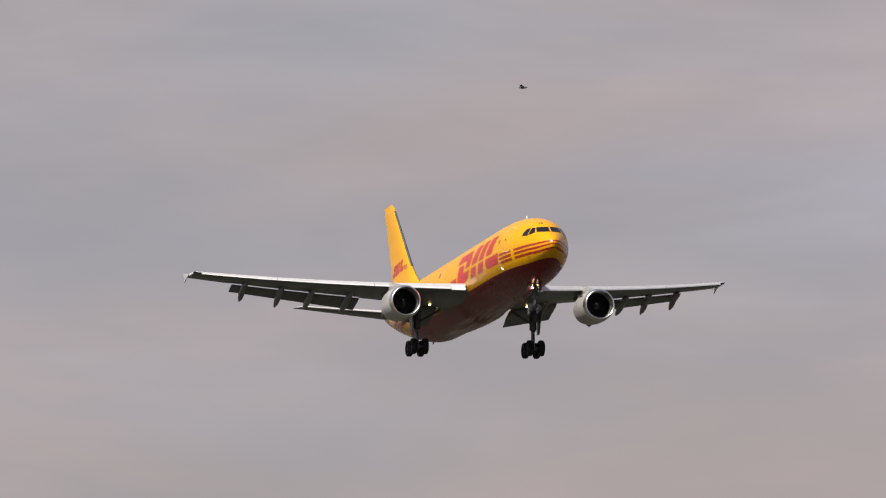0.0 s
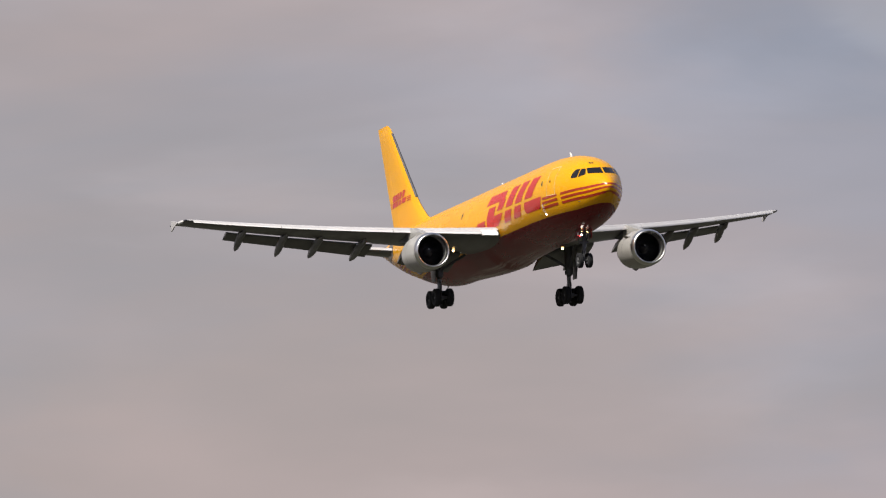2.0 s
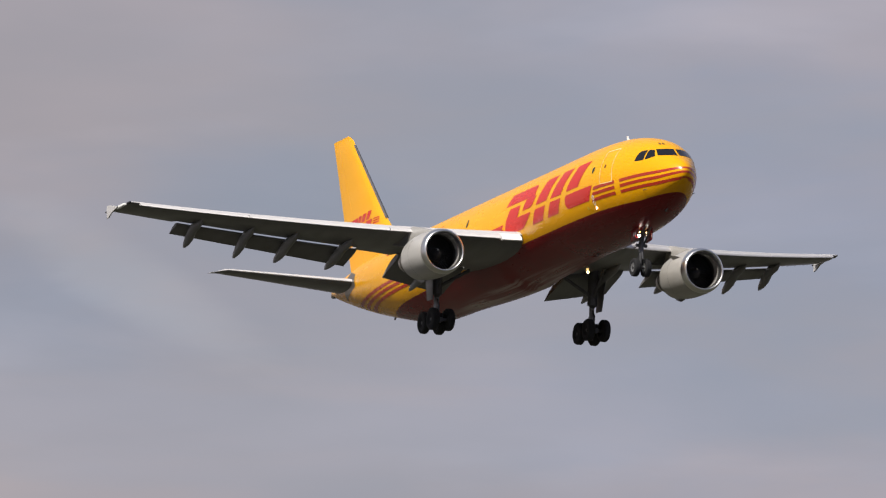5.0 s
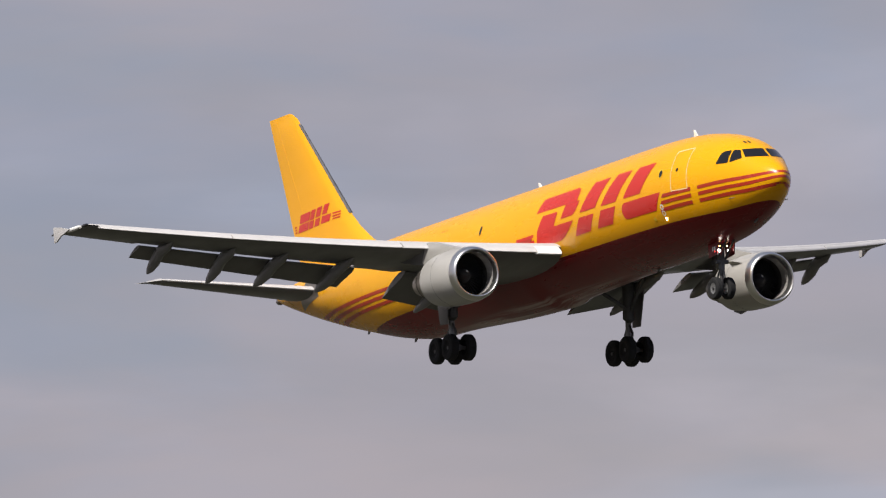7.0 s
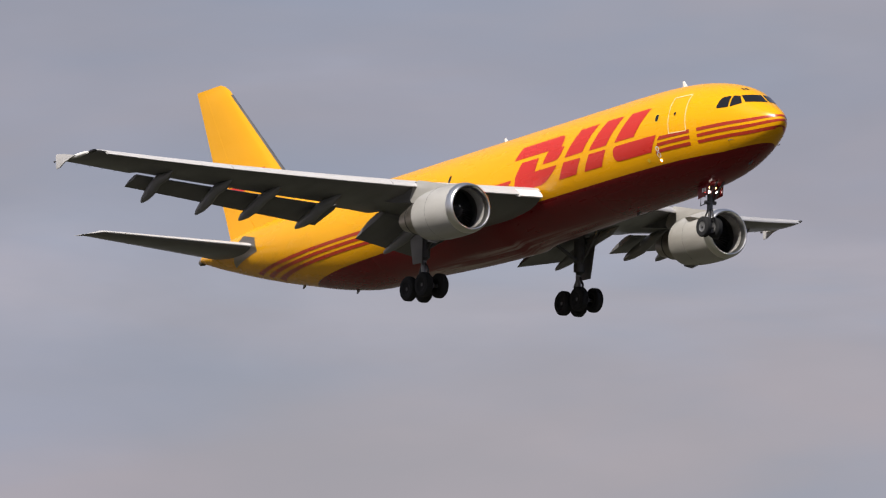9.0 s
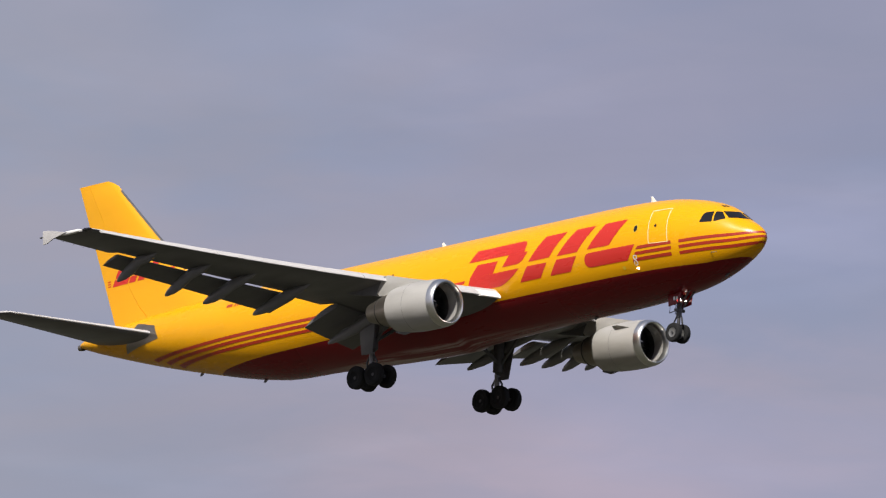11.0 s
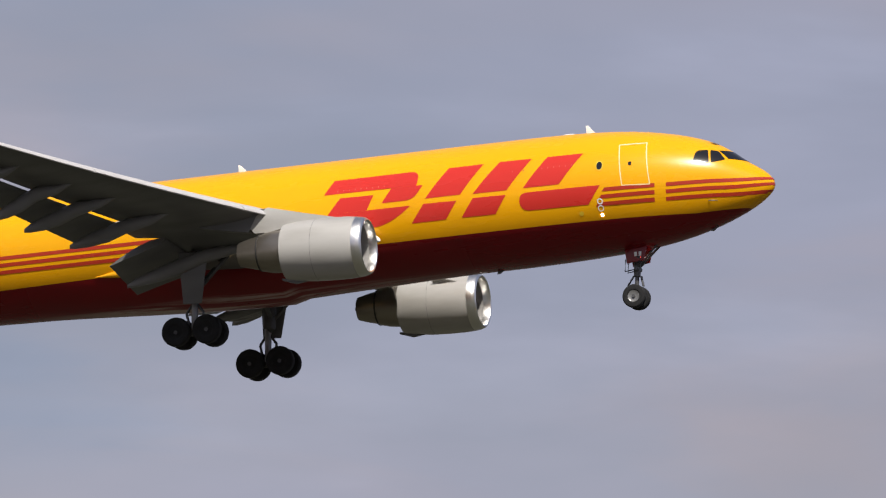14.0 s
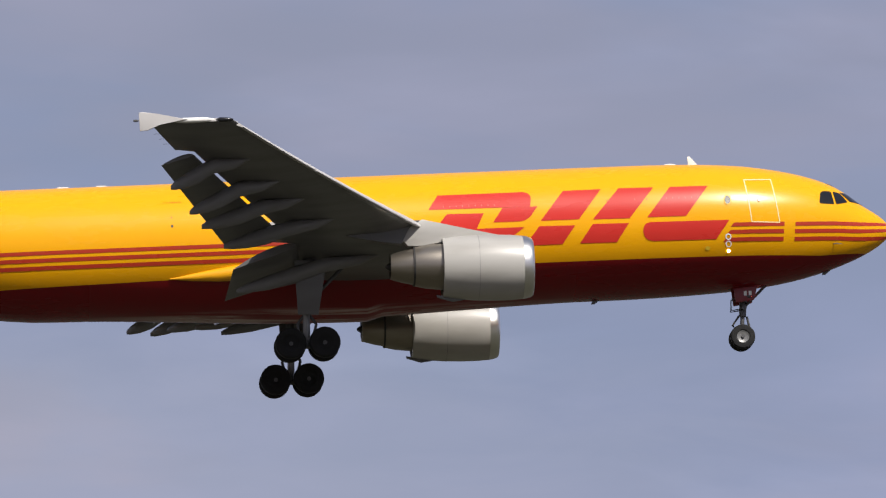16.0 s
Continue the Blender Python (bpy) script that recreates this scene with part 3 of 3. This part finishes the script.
def lower_at(y, frac):
    """The wing's underside at a fraction of the chord."""
    chord, tilt = x_front(y) - x_rear(y), pitch_at(y)
    thick = 0.106 - 0.010 * (y - 3) / 19
    t = 5 * thick * (0.2969 * math.sqrt(frac) - 0.126 * frac - 0.3516 * frac**2 + 0.2843 * frac**3 - 0.1036 * frac**4)
    a, u = frac * chord, (-t - 0.032 * frac * (1 - frac)) * chord
    return Vector((x_front(y) - a * math.cos(tilt) - u * math.sin(tilt), y, z_front(y) + u * math.cos(tilt) - a * math.sin(tilt)))


def flip(rings, side):
    return [[(x, y * side, z) for x, y, z in r] for r in rings]


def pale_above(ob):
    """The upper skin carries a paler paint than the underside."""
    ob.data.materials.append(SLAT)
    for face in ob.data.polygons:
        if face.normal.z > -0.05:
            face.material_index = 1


def build_wing(side):
    stations = [(1.5, 1.0), (2.95, 1.0), (3.0, 0.81), (5.0, 0.81), (6.95, 0.81), (6.97, 1.0), (8.0, 1.0), (9.13, 1.0), (9.15, 0.81), (11, 0.81), (13, 0.81), (16, 0.81), (18.75, 0.81), (18.77, 1.0),
                (20.5, 1.0), (21.4, 1.0), (21.9, 1.0), (22.05, 1.0)]
    rings = []
    for y, cut in stations:
        chord = x_front(y) - x_rear(y)
        thick = 0.106 - 0.010 * (y - 3) / 19
        shrink = 1.0 if y < 21.8 else 0.75 if y < 22.0 else 0.35
        rings.append(ring_at(foil(chord, thick * shrink, cut=cut, camber=-0.008), x_front(y), y, z_front(y), pitch_at(y)))
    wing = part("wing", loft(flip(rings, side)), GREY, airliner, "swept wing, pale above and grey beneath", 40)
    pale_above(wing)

    # leading-edge slats, let down
    for a, b, size in ((2.76, 3.72, 1.22), (3.75, 9.15, 1.0), (9.20, 16.10, 1.0), (16.15, 21.55, 1.0)):
        rings = []
        for k in range(7):
            y = a + (b - a) * k / 6
            c = (0.115 * (x_front(y) - x_rear(y)) + 0.24) * size
            rings.append(ring_at(foil(c, 0.19, 8, camber=0.05), x_front(y) + 0.30 * c, y, z_front(y) - 0.25 * c, radians(-22)))
        part("slat", loft(flip(rings, side)), WHITE if size > 1 else SLAT, wing, "white slat end at the wing root" if size > 1 else "pale metal slat let down")
    # flaps
    for a, b, rear_a, rear_b in ((3.15, 6.95, (-28.20, -2.72), (-28.05, -2.05)), (9.18, 18.7, (-28.45, -1.48), (-31.5, 0.27))):
        rings = []
        for k in range(9):
            y = a + (b - a) * k / 8
            at = lower_at(y, 0.82) + Vector((0.14 if y < 7 else -0.02, 0, -0.05 if y < 7 else -0.10))
            dx, dz = at.x - rear_a[0] - (rear_b[0] - rear_a[0]) * k / 8, at.z - rear_a[1] - (rear_b[1] - rear_a[1]) * k / 8
            rings.append(ring_at(foil(math.hypot(dx, dz), 0.12, 9, camber=0.03), at.x, y, at.z, math.atan2(dz, dx)))
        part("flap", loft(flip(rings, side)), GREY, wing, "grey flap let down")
    # canoe fairings of the flap tracks
    for y, size, tx, tz in ((17.95, 0.85, -31.12, -0.50), (15.25, 0.98, -30.25, -1.06), (13.0, 1.05, -29.65, -1.27), (10.25, 1.1, -28.62, -1.65), (5.35, 1.15, -27.85, -2.70)):
        fore, mid = lower_at(y, 0.40), lower_at(y, 0.62)
        tip = Vector((tx, y, tz))
        knee = Vector((mid.x - 0.35, y, mid.z - 0.30 * size))
        line = [Vector((fore.x + 0.25, y, fore.z + 0.06)), Vector((fore.x - 0.5 * size, y, fore.z - 0.16)), knee, knee.lerp(tip, 0.35) + Vector((0, 0, -0.04)),
                knee.lerp(tip, 0.65) + Vector((0, 0, -0.03)), knee.lerp(tip, 0.90), tip]
        wide = (0.03, 0.17, 0.22, 0.24, 0.20, 0.11, 0.04)
        tall = (0.05, 0.21, 0.31, 0.36, 0.30, 0.18, 0.08)
        rings = [[(p.x, p.y + w * math.cos(q), p.z + t * math.sin(q)) for q in [2 * math.pi * i / 14 for i in range(14)]] for p, w, t in zip(line, wide, tall)]
        part("flap_track_fairing", loft(flip(rings, side)), CANOE, wing, "grey canoe fairing under the flap")
    # tip fence and lamp
    xr, zt = x_rear(22.05), z_front(22.0)
    fence = [(xr + 1.55, zt + 0.04), (xr + 0.40, zt + 0.30), (xr - 0.25, zt + 0.40), (xr - 0.36, zt + 0.36), (xr - 0.34, zt - 0.36), (xr - 0.02, zt - 0.34), (xr + 0.45, zt - 0.12)]
    part("tip_fence", slab([(x, side * 22.12, z) for x, z in fence], (0, 0.07, 0), 0.015), SLAT, wing, "small pale wing tip fence")
    part("tip_light", revolve([(0.05, 0.02), (-0.05, 0.05), (-0.16, 0.04)], (xr - 0.42, side * 22.12, zt + 0.06), 8, cap=True), DARK, wing)
    part("tip_lens", revolve([(0.25, 0.02), (0.12, 0.07), (-0.25, 0.10), (-0.45, 0.05)], (x_front(22.0) - 0.2, side * 22.0, z_front(22.0)), 10, cap=True), GLASS, wing)
    part("tip_cap", revolve([(0.9, 0.03), (0.5, 0.10), (-0.3, 0.11), (-0.9, 0.04)], (xr + 1.75, side * 22.02, zt + 0.02), 12, cap=True), WHITE, wing)
    for k in range(4):
        y = 19.4 + 0.6 * k
        part("static_wick", tube([(x_rear(y) + 0.05, side * y, z_front(y) + 0.03), (x_rear(y) - 0.25, side * y, z_front(y) + 0.01)], 0.005, 5), BLACK, wing)
    # pair of lamps let down under the wing root
    pod = part("lamp_pod", slab([(-23.80, side * 4.04, -1.20), (-24.15, side * 4.04, -1.20), (-24.05, side * 4.04, -1.85), (-23.86, side * 4.04, -1.85)], (0, 0.30, 0), 0.04), GEAR, airliner, "lamp pod under the wing")
    for dz in (0.12, -0.12):
        lamp((-23.79, side * 4.04, -1.58 + dz), 0.10, LAMP_WARM, pod)


# ---- engines ----
def build_engine(side):
    c = (-15.90, side * 7.92, -2.61)
    cowl = part("engine_cowl", revolve([(-0.42, 1.29), (-0.9, 1.335), (-1.6, 1.35), (-2.4, 1.335), (-3.2, 1.275), (-3.70, 1.195), (-3.71, 1.13), (-3.1, 1.12)], c, 56), PALE, airliner,
                "pale grey engine cowl")
    cowl.matrix_local = Matrix.Translation(c) @ Matrix.Rotation(radians(1.8), 4, "Y") @ Matrix.Translation(-Vector(c))
    part("inlet_lip", revolve([(-0.425, 1.293), (-0.25, 1.268), (-0.10, 1.22), (-0.02, 1.17), (0.0, 1.125), (-0.03, 1.08), (-0.12, 1.045), (-0.35, 1.02)], c, 56), CHROME, cowl, "polished metal inlet lip")
    # deep liner and back wall: the inlet's inner shadow is put into the near-black colour
    part("shaded_inlet_liner", revolve([(-1.05, 1.07), (-1.3, 1.10), (-1.75, 1.14), (-1.76, 0.1)], c, 48), DARK, cowl)
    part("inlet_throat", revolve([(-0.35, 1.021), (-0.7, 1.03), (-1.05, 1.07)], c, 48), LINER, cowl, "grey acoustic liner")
    bm = bmesh.new()
    for k in range(38):
        q = 2 * math.pi * k / 38
        d, e = Vector((0, math.cos(q), math.sin(q))), Vector((0, -math.sin(q), math.cos(q)))
        o = Vector(c)
        ps = [o + Vector((-1.35, 0, 0)) + d * 0.35 - e * 0.03, o + Vector((-1.60, 0, 0)) + d * 0.35 + e * 0.03,
              o + Vector((-1.68, 0, 0)) + d * 1.09 + e * 0.10, o + Vector((-1.42, 0, 0)) + d * 1.09 - e * 0.10]
        vs = [bm.verts.new(p) for p in ps] + [bm.verts.new(p + e * 0.015) for p in ps]
        for f in ((0, 1, 2, 3), (7, 6, 5, 4), (0, 4, 5, 1), (2, 6, 7, 3), (1, 5, 6, 2), (3, 7, 4, 0)):
            bm.faces.new([vs[i] for i in f])
    part("fan", bm, BLADE, cowl, "dark fan blades", 0)
    part("spinner", revolve([(-0.85, 0.01), (-0.95, 0.12), (-1.15, 0.25), (-1.45, 0.36), (-1.6, 0.36)], c, 24, cap=True), DARK, cowl)
    part("spinner_mark", slab([(c[0] - 0.97, c[1] - 0.04, c[2] + 0.13), (c[0] - 1.07, c[1] - 0.04, c[2] + 0.235), (c[0] - 1.07, c[1] + 0.03, c[2] + 0.235), (c[0] - 0.97, c[1] + 0.03, c[2] + 0.13)], (0.02, 0, 0.02), 0), WHITE, cowl)
    core = (c[0], c[1], c[2] + 0.06)
    part("core_cowl", revolve([(-3.2, 0.98), (-3.72, 0.95), (-4.4, 0.89), (-4.86, 0.79)], core, 40), STEEL, cowl, "heat-stained steel core cowl")
    part("nozzle", revolve([(-4.84, 0.745), (-5.3, 0.66), (-5.82, 0.52), (-5.83, 0.47), (-5.2, 0.55)], core, 40), STEEL, cowl, "heat-stained exhaust nozzle")
    part("exhaust_plug", revolve([(-5.1, 0.40), (-5.6, 0.32), (-6.0, 0.06), (-6.02, 0.01)], core, 24, cap=True), DARK, cowl)
    outline = [(-16.85, -1.36), (-17.6, -1.22), (-18.6, -1.02), (-19.6, -0.80), (-20.4, -0.62), (-20.9, -0.95), (-21.2, -1.50), (-21.0, -1.72), (-20.3, -1.74), (-19.45, -1.50), (-17.7, -1.55)]
    part("pylon", slab([(x, side * 7.91, z) for x, z in outline], (0, 0.46, 0), 0.04), PALE, cowl, "pale grey engine pylon")
    # rear part split off in darker grey, which paints in the wing's shadow
    outline = [(-20.4, -0.64), (-23.0, -0.82), (-24.4, -1.02), (-23.4, -1.30), (-22.2, -1.52), (-21.22, -1.66), (-21.22, -1.50), (-20.92, -0.95)]
    part("shaded_rear_pylon", slab([(x, side * 7.91, z) for x, z in outline], (0, 0.40, 0), 0.04), GREY, cowl, "rear part of the pylon, darkened as in the wing's shadow")
    # dark ring across the fan duct, drawn in place of the shade inside it
    part("nozzle_gap_shade", revolve([(-3.60, 1.125), (-3.66, 0.97)], c, 48), DARK, cowl)
    part("core_band", revolve([(-4.83, 0.80), (-4.83, 0.815), (-4.90, 0.80), (-4.90, 0.74)], (c[0], c[1], c[2] + 0.06), 40), DARK, cowl)
    for x, r in ((-2.25, 1.345),):
        part("cowl_seam", revolve([(x + 0.006, r - 0.02), (x + 0.006, r - 0.002), (x - 0.006, r - 0.002), (x - 0.006, r - 0.02)], c, 56), GREY, cowl)
    part("keel_strake", slab([(c[0] - 2.7, c[1], c[2] - 1.30), (c[0] - 3.95, c[1], c[2] - 1.12), (c[0] - 3.92, c[1], c[2] - 1.22), (c[0] - 3.3, c[1], c[2] - 1.40)], (0, 0.10, 0), 0.01), GREY, cowl)
    for s in (-1, 1):
        a = radians(55)
        y, z = c[1] + s * 1.36 * math.sin(a), c[2] + 1.36 * math.cos(a)
        if s == -side:
            part("nacelle_strake", slab([(c[0] - 0.9, y, z), (c[0] - 2.0, y, z), (c[0] - 2.0, y + s * 0.2, z + 0.16), (c[0] - 1.6, y + s * 0.2, z + 0.16)], (0, 0.01, -0.02), 0), PALE, cowl)


# ---- tail ----
FIN_LE = ((-41.0, 2.60), (-42.55, 3.17), (-43.8, 3.92), (-44.72, 4.65), (-50.48, 10.45), (-50.75, 10.76), (-51.5, 11.02))


def fin_front(z):
    for (x0, z0), (x1, z1) in zip(FIN_LE, FIN_LE[1:]):
        if z <= z1:
            return x0 + (x1 - x0) * max(z - z0, 0) / (z1 - z0)
    return FIN_LE[-1][0]


def fin_rear(z):
    return -50.95 - (z - 2.6) * 0.352


def fin_half(x, z):
    a, b = fin_front(z), fin_rear(z)
    u = min(max((a - x) / (a - b), 0.0), 1.0)
    return 5 * 0.10 * (a - b) * (0.2969 * math.sqrt(u) - 0.126 * u - 0.3516 * u * u + 0.2843 * u**3 - 0.1036 * u**4)


def fin_skin(x, z, side):
    """The fin's skin, on one side."""
    return Vector((x, side * (fin_half(x, z) + 0.014), z))


def build_tail():
    split = 0.70
    rings, rudder = [], []
    for z in (1.0, 1.9, 2.6, 3.2, 4.05, 4.75, 6.2, 7.7, 9.2, 10.25, 10.6, 10.88, 11.02):
        a, b = fin_front(z), fin_rear(z)
        slim = 1.0 if z < 10.3 else max(0.25, 1 - (z - 10.3) / 0.75)
        us = [split * k / 10 for k in range(10, -1, -1)]
        ring = [(a - (a - b) * u, slim * fin_half(a - (a - b) * u, z), z) for u in us] + [(a - (a - b) * u, -slim * fin_half(a - (a - b) * u, z), z) for u in us[::-1][1:]]
        rings.append(ring)
        if z > 1.5:
            us = [split + 0.004 + (0.996 - split) * k / 4 for k in range(4, -1, -1)]
            rudder.append([(a - (a - b) * u, 0.98 * slim * fin_half(a - (a - b) * u, z) + 0.004, z) for u in us] + [(a - (a - b) * u, -0.98 * slim * fin_half(a - (a - b) * u, z) - 0.004, z) for u in us[::-1]])
    fin = part("tail_fin", loft(rings), YELLOW, airliner, "tall yellow tail fin", 50)
    part("rudder", loft(rudder), YELLOW, fin, "yellow rudder", 50)
    edge = []
    for k in range(12):
        z = 4.9 + (10.3 - 4.9) * k / 11
        x = fin_front(z)
        edge.append([(x - d, math.copysign(fin_half(x - d, z) + 0.014, e) if d else 0.0, z) if d else (x + 0.02, 0.0, z)
                     for d, e in ((0.075, -1), (0.045, -1), (0.015, -1), (0.0, 0), (0.015, 1), (0.045, 1), (0.075, 1))])
    bm = bmesh.new()
    vs = [[bm.verts.new(p) for p in r] for r in edge]
    for r, q in zip(vs, vs[1:]):
        for i in range(6):
            bm.faces.new((r[i], r[i + 1], q[i + 1], q[i]))
    part("fin_edge", bm, GEAR, fin, "bare grey leading edge")
    for side in (-1, 1):
        rings = []
        for y in (0.6, 1.7, 4.0, 6.5, 7.8, 8.12, 8.26):
            u = (y - 1.7) / 6.43
            front, rear = -45.85 - 5.55 * u, -51.8 - 1.75 * u
            if y > 7.8:
                front -= 0.9 * (y - 7.7) / 0.43
            slim = 1.0 if y < 7.9 else 0.6 if y < 8.1 else 0.25
            rings.append(ring_at(foil(front - rear, 0.10 * slim, camber=-0.008), front, y, 1.06 + 1.26 * u, radians(-4.5)))
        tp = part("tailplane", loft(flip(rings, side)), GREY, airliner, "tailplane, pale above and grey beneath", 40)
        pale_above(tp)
        rings = []
        for y in (1.75, 4.0, 6.5, 7.6):
            u = (y - 1.7) / 6.43
            front = -45.85 - 5.55 * u
            rings.append(ring_at(foil(0.42, 0.24, 6), front + 0.05, y, 1.06 + 1.26 * u, radians(0)))
        part("tailplane_edge", loft(flip(rings, side)), SLAT, tp, "bare metal leading edge")
        part("tailplane_seal", patch(((-48.8, 0.40), (-45.2, 0.66), (-45.7, 1.50), (-47.6, 1.95)), side, 24, 20), STEEL, tp, "bare metal plate round the tailplane root")


# ---- landing gear ----
def build_main_gear(side):
    y = side * 4.80
    bm = tube([(-24.73, y, -1.0), (-24.93, y, -3.4), (-24.98, y, -3.45)], [0.31, 0.29, 0.19], 18)
    tube([(-24.23, y, -4.96), (-25.83, y, -4.96)], 0.15, 12, bm)
    for x in (-24.33, -25.73):
        tube([(x, y - 0.62, -4.96), (x, y + 0.62, -4.96)], 0.09, 10, bm)
    for z0, z1, z2, dx in ((-3.55, -4.1, -4.75, 0.42), (-3.55, -4.1, -4.75, -0.36)):
        tube([(-24.98, y, z0), (-25.03 + dx, y, z1)], 0.06, 8, bm)
        tube([(-25.03 + dx, y, z1), (-25.05 + dx * 0.6, y, z2)], 0.06, 8, bm)
    gear = part("main_gear_leg", bm, GEAR, airliner, "grey main landing gear leg let down")
    bm = tube([(-24.78, y, -3.0), (-24.68, side * 2.9, -1.9)], 0.10, 10)
    tube([(-24.88, y, -3.2), (-22.9, y, -1.3)], 0.08, 10, bm)
    part("side_brace", bm, GEAR, gear)
    part("oleo_piston", tube([(-24.98, y, -3.4), (-25.05, y, -4.90)], [0.15, 0.15], 18), HUB, gear, "bright metal piston of the leg")
    for x in (-24.33, -25.73):
        for o in (-0.47, 0.47):
            part("wheel", wheel_mesh((x, y + o, -4.94), 0.645, 0.42), (RUBBER, SHADED_HUB), gear, "black tyre on a hub coloured dark as in shade")
    out = y + side * 0.42
    part("leg_door", slab([(-24.09, out + side * 0.15, -1.60), (-25.43, out + side * 0.15, -1.50), (-25.37, out, -3.74), (-24.53, out, -3.78)], (0, 0.05, 0), 0.015), GREY, gear, "grey leg door")


def build_nose_gear():
    bm = tube([(-6.28, 0, -2.3), (-6.41, 0, -3.75)], [0.15, 0.15], 16)
    tube([(-6.41, 0, -3.7), (-6.49, 0, -4.64)], [0.09, 0.09], 14, bm)
    tube([(-6.49, -0.5, -4.64), (-6.49, 0.5, -4.64)], 0.07, 10, bm)
    tube([(-6.55, 0, -3.7), (-6.85, 0, -4.1), (-6.57, 0, -4.5)], 0.045, 8, bm)
    tube([(-6.23, 0, -3.75), (-6.15, 0, -4.2)], 0.05, 8, bm)
    for s in (-1, 1):
        tube([(-6.38, s * 0.14, -3.4), (-5.35, s * 0.2, -2.45)], 0.055, 8, bm)
        tube([(-6.43, s * 0.2, -3.45), (-6.88, s * 0.22, -3.5), (-6.83, s * 0.22, -3.0), (-6.53, s * 0.15, -3.1)], 0.03, 6, bm)
    tube([(-6.35, -0.32, -3.42), (-6.35, 0.32, -3.42)], 0.10, 10, bm)
    gear = part("nose_gear_leg", bm, GEAR, airliner, "grey nose landing gear leg let down")
    for s in (-1, 1):
        part("wheel", wheel_mesh((-6.49, s * 0.33, -4.64), 0.52, 0.34), (RUBBER, HUB), gear, "black tyre on a pale alloy hub")
        door = part("gear_door", slab([(-5.75, s * 0.42, -2.45), (-6.78, s * 0.42, -2.55), (-6.71, s * 0.46, -3.22), (-5.93, s * 0.46, -3.12)], (0, 0.05, 0), 0.012), MAROON, gear, "maroon nose gear door")
        for k in range(2):
            part("door_marking", slab([(-6.35 + 0.2 * k, s * 0.478, -2.93), (-6.23 + 0.2 * k, s * 0.478, -2.93), (-6.23 + 0.2 * k, s * 0.47, -2.74), (-6.35 + 0.2 * k, s * 0.47, -2.74)], (0, 0.012, 0), 0), WHITE, gear)
        lamp((-6.15, s * 0.24, -2.92), 0.085 if s < 0 else 0.06, LAMP, gear)
        lamp((-6.17, s * 0.20, -2.70), 0.04, LAMP_WARM, gear)
    # added red glow in place of the bloom round the gear lamps, no lamp itself
    lamp((-6.13, -0.40, -2.98), 0.10, HALO_RED, gear)


build_hull()
build_livery()
build_hull_fittings()
for s in (-1, 1):
    build_wing(s)
    build_engine(s)
    build_main_gear(s)
build_tail()
build_nose_gear()

# ---- ground far below the line of sight ----
def build_ground():
    bm = bmesh.new()
    rings = [[bm.verts.new((r * math.cos(2 * math.pi * i / 64), r * math.sin(2 * math.pi * i / 64), 0)) for i in range(64)] for r in (20, 120, 500, 1500, 4500)]
    for a, b in zip(rings, rings[1:]):
        for i in range(64):
            bm.faces.new((a[i], a[(i + 1) % 64], b[(i + 1) % 64], b[i]))
    bm.faces.new(rings[0])
    tagged(part("ground", bm, GRASS, None, "level grass field under the approach", 0), category="ground", kind="structure")


build_ground()


def build_fly():
    """A small dark fly, wings spread; x forward."""
    fly = tagged(new("fly"), "small dark fly in flight near the camera", "insect", "flies in the air")
    rings = [[(x, r * math.cos(2 * math.pi * i / 10), 0.8 * r * math.sin(2 * math.pi * i / 10)) for i in range(10)]
             for x, r in ((0.0042, 0.0004), (0.0036, 0.0013), (0.0026, 0.0014), (0.002, 0.0008), (0.001, 0.0016), (-0.001, 0.0015), (-0.003, 0.0011), (-0.0042, 0.0003))]
    part("body", loft(rings), GREY, fly)
    for s in (-1, 1):
        part("wing", slab([(0.001, s * 0.001, 0.001), (-0.001, s * 0.0055, 0.0022), (-0.0032, s * 0.0052, 0.002), (-0.003, s * 0.001, 0.001)], (0, 0, 0.0001), 0), DARK, fly)
    return fly


fly_one = build_fly()
fly_two = copy_thing(fly_one, pose(0, 0, 0))
FLY_ONE = [
    (0.0, pose(-8.605, 2.358, 2.881, 0, 0, 72.5)),
    (0.1, pose(-8.470, 2.785, 2.926, 0, 0, 72.5)),
    (0.5, pose(-7.930, 4.493, 3.105, 0, 0, 72.5)),
    (8.0, pose(2.188, 36.515, 6.469, 0, 0, 72.5)),
    (16.0, pose(12.981, 70.672, 10.057, 0, 0, 72.5)),
]
FLY_TWO = [
    (0.0, pose(34.775, 19.134, -5.770, 0, 0, -164.1)),
    (8.0, pose(14.501, 13.356, -0.849, 0, 0, -164.1)),
    (14.0, pose(-0.705, 9.022, 2.841, 0, 0, -164.1)),
    (14.5, pose(-1.972, 8.661, 3.149, 0, 0, -164.1)),
    (14.6, pose(-2.226, 8.589, 3.210, 0, 0, -164.1)),
    (15.0, pose(-3.239, 8.300, 3.456, 0, 0, -164.1)),
    (16.0, pose(-5.774, 7.577, 4.071, 0, 0, -164.1)),
]


def motions():
    walk(airliner, FLIGHT)
    walk(fly_one, FLY_ONE)
    walk(fly_two, FLY_TWO)


motions()
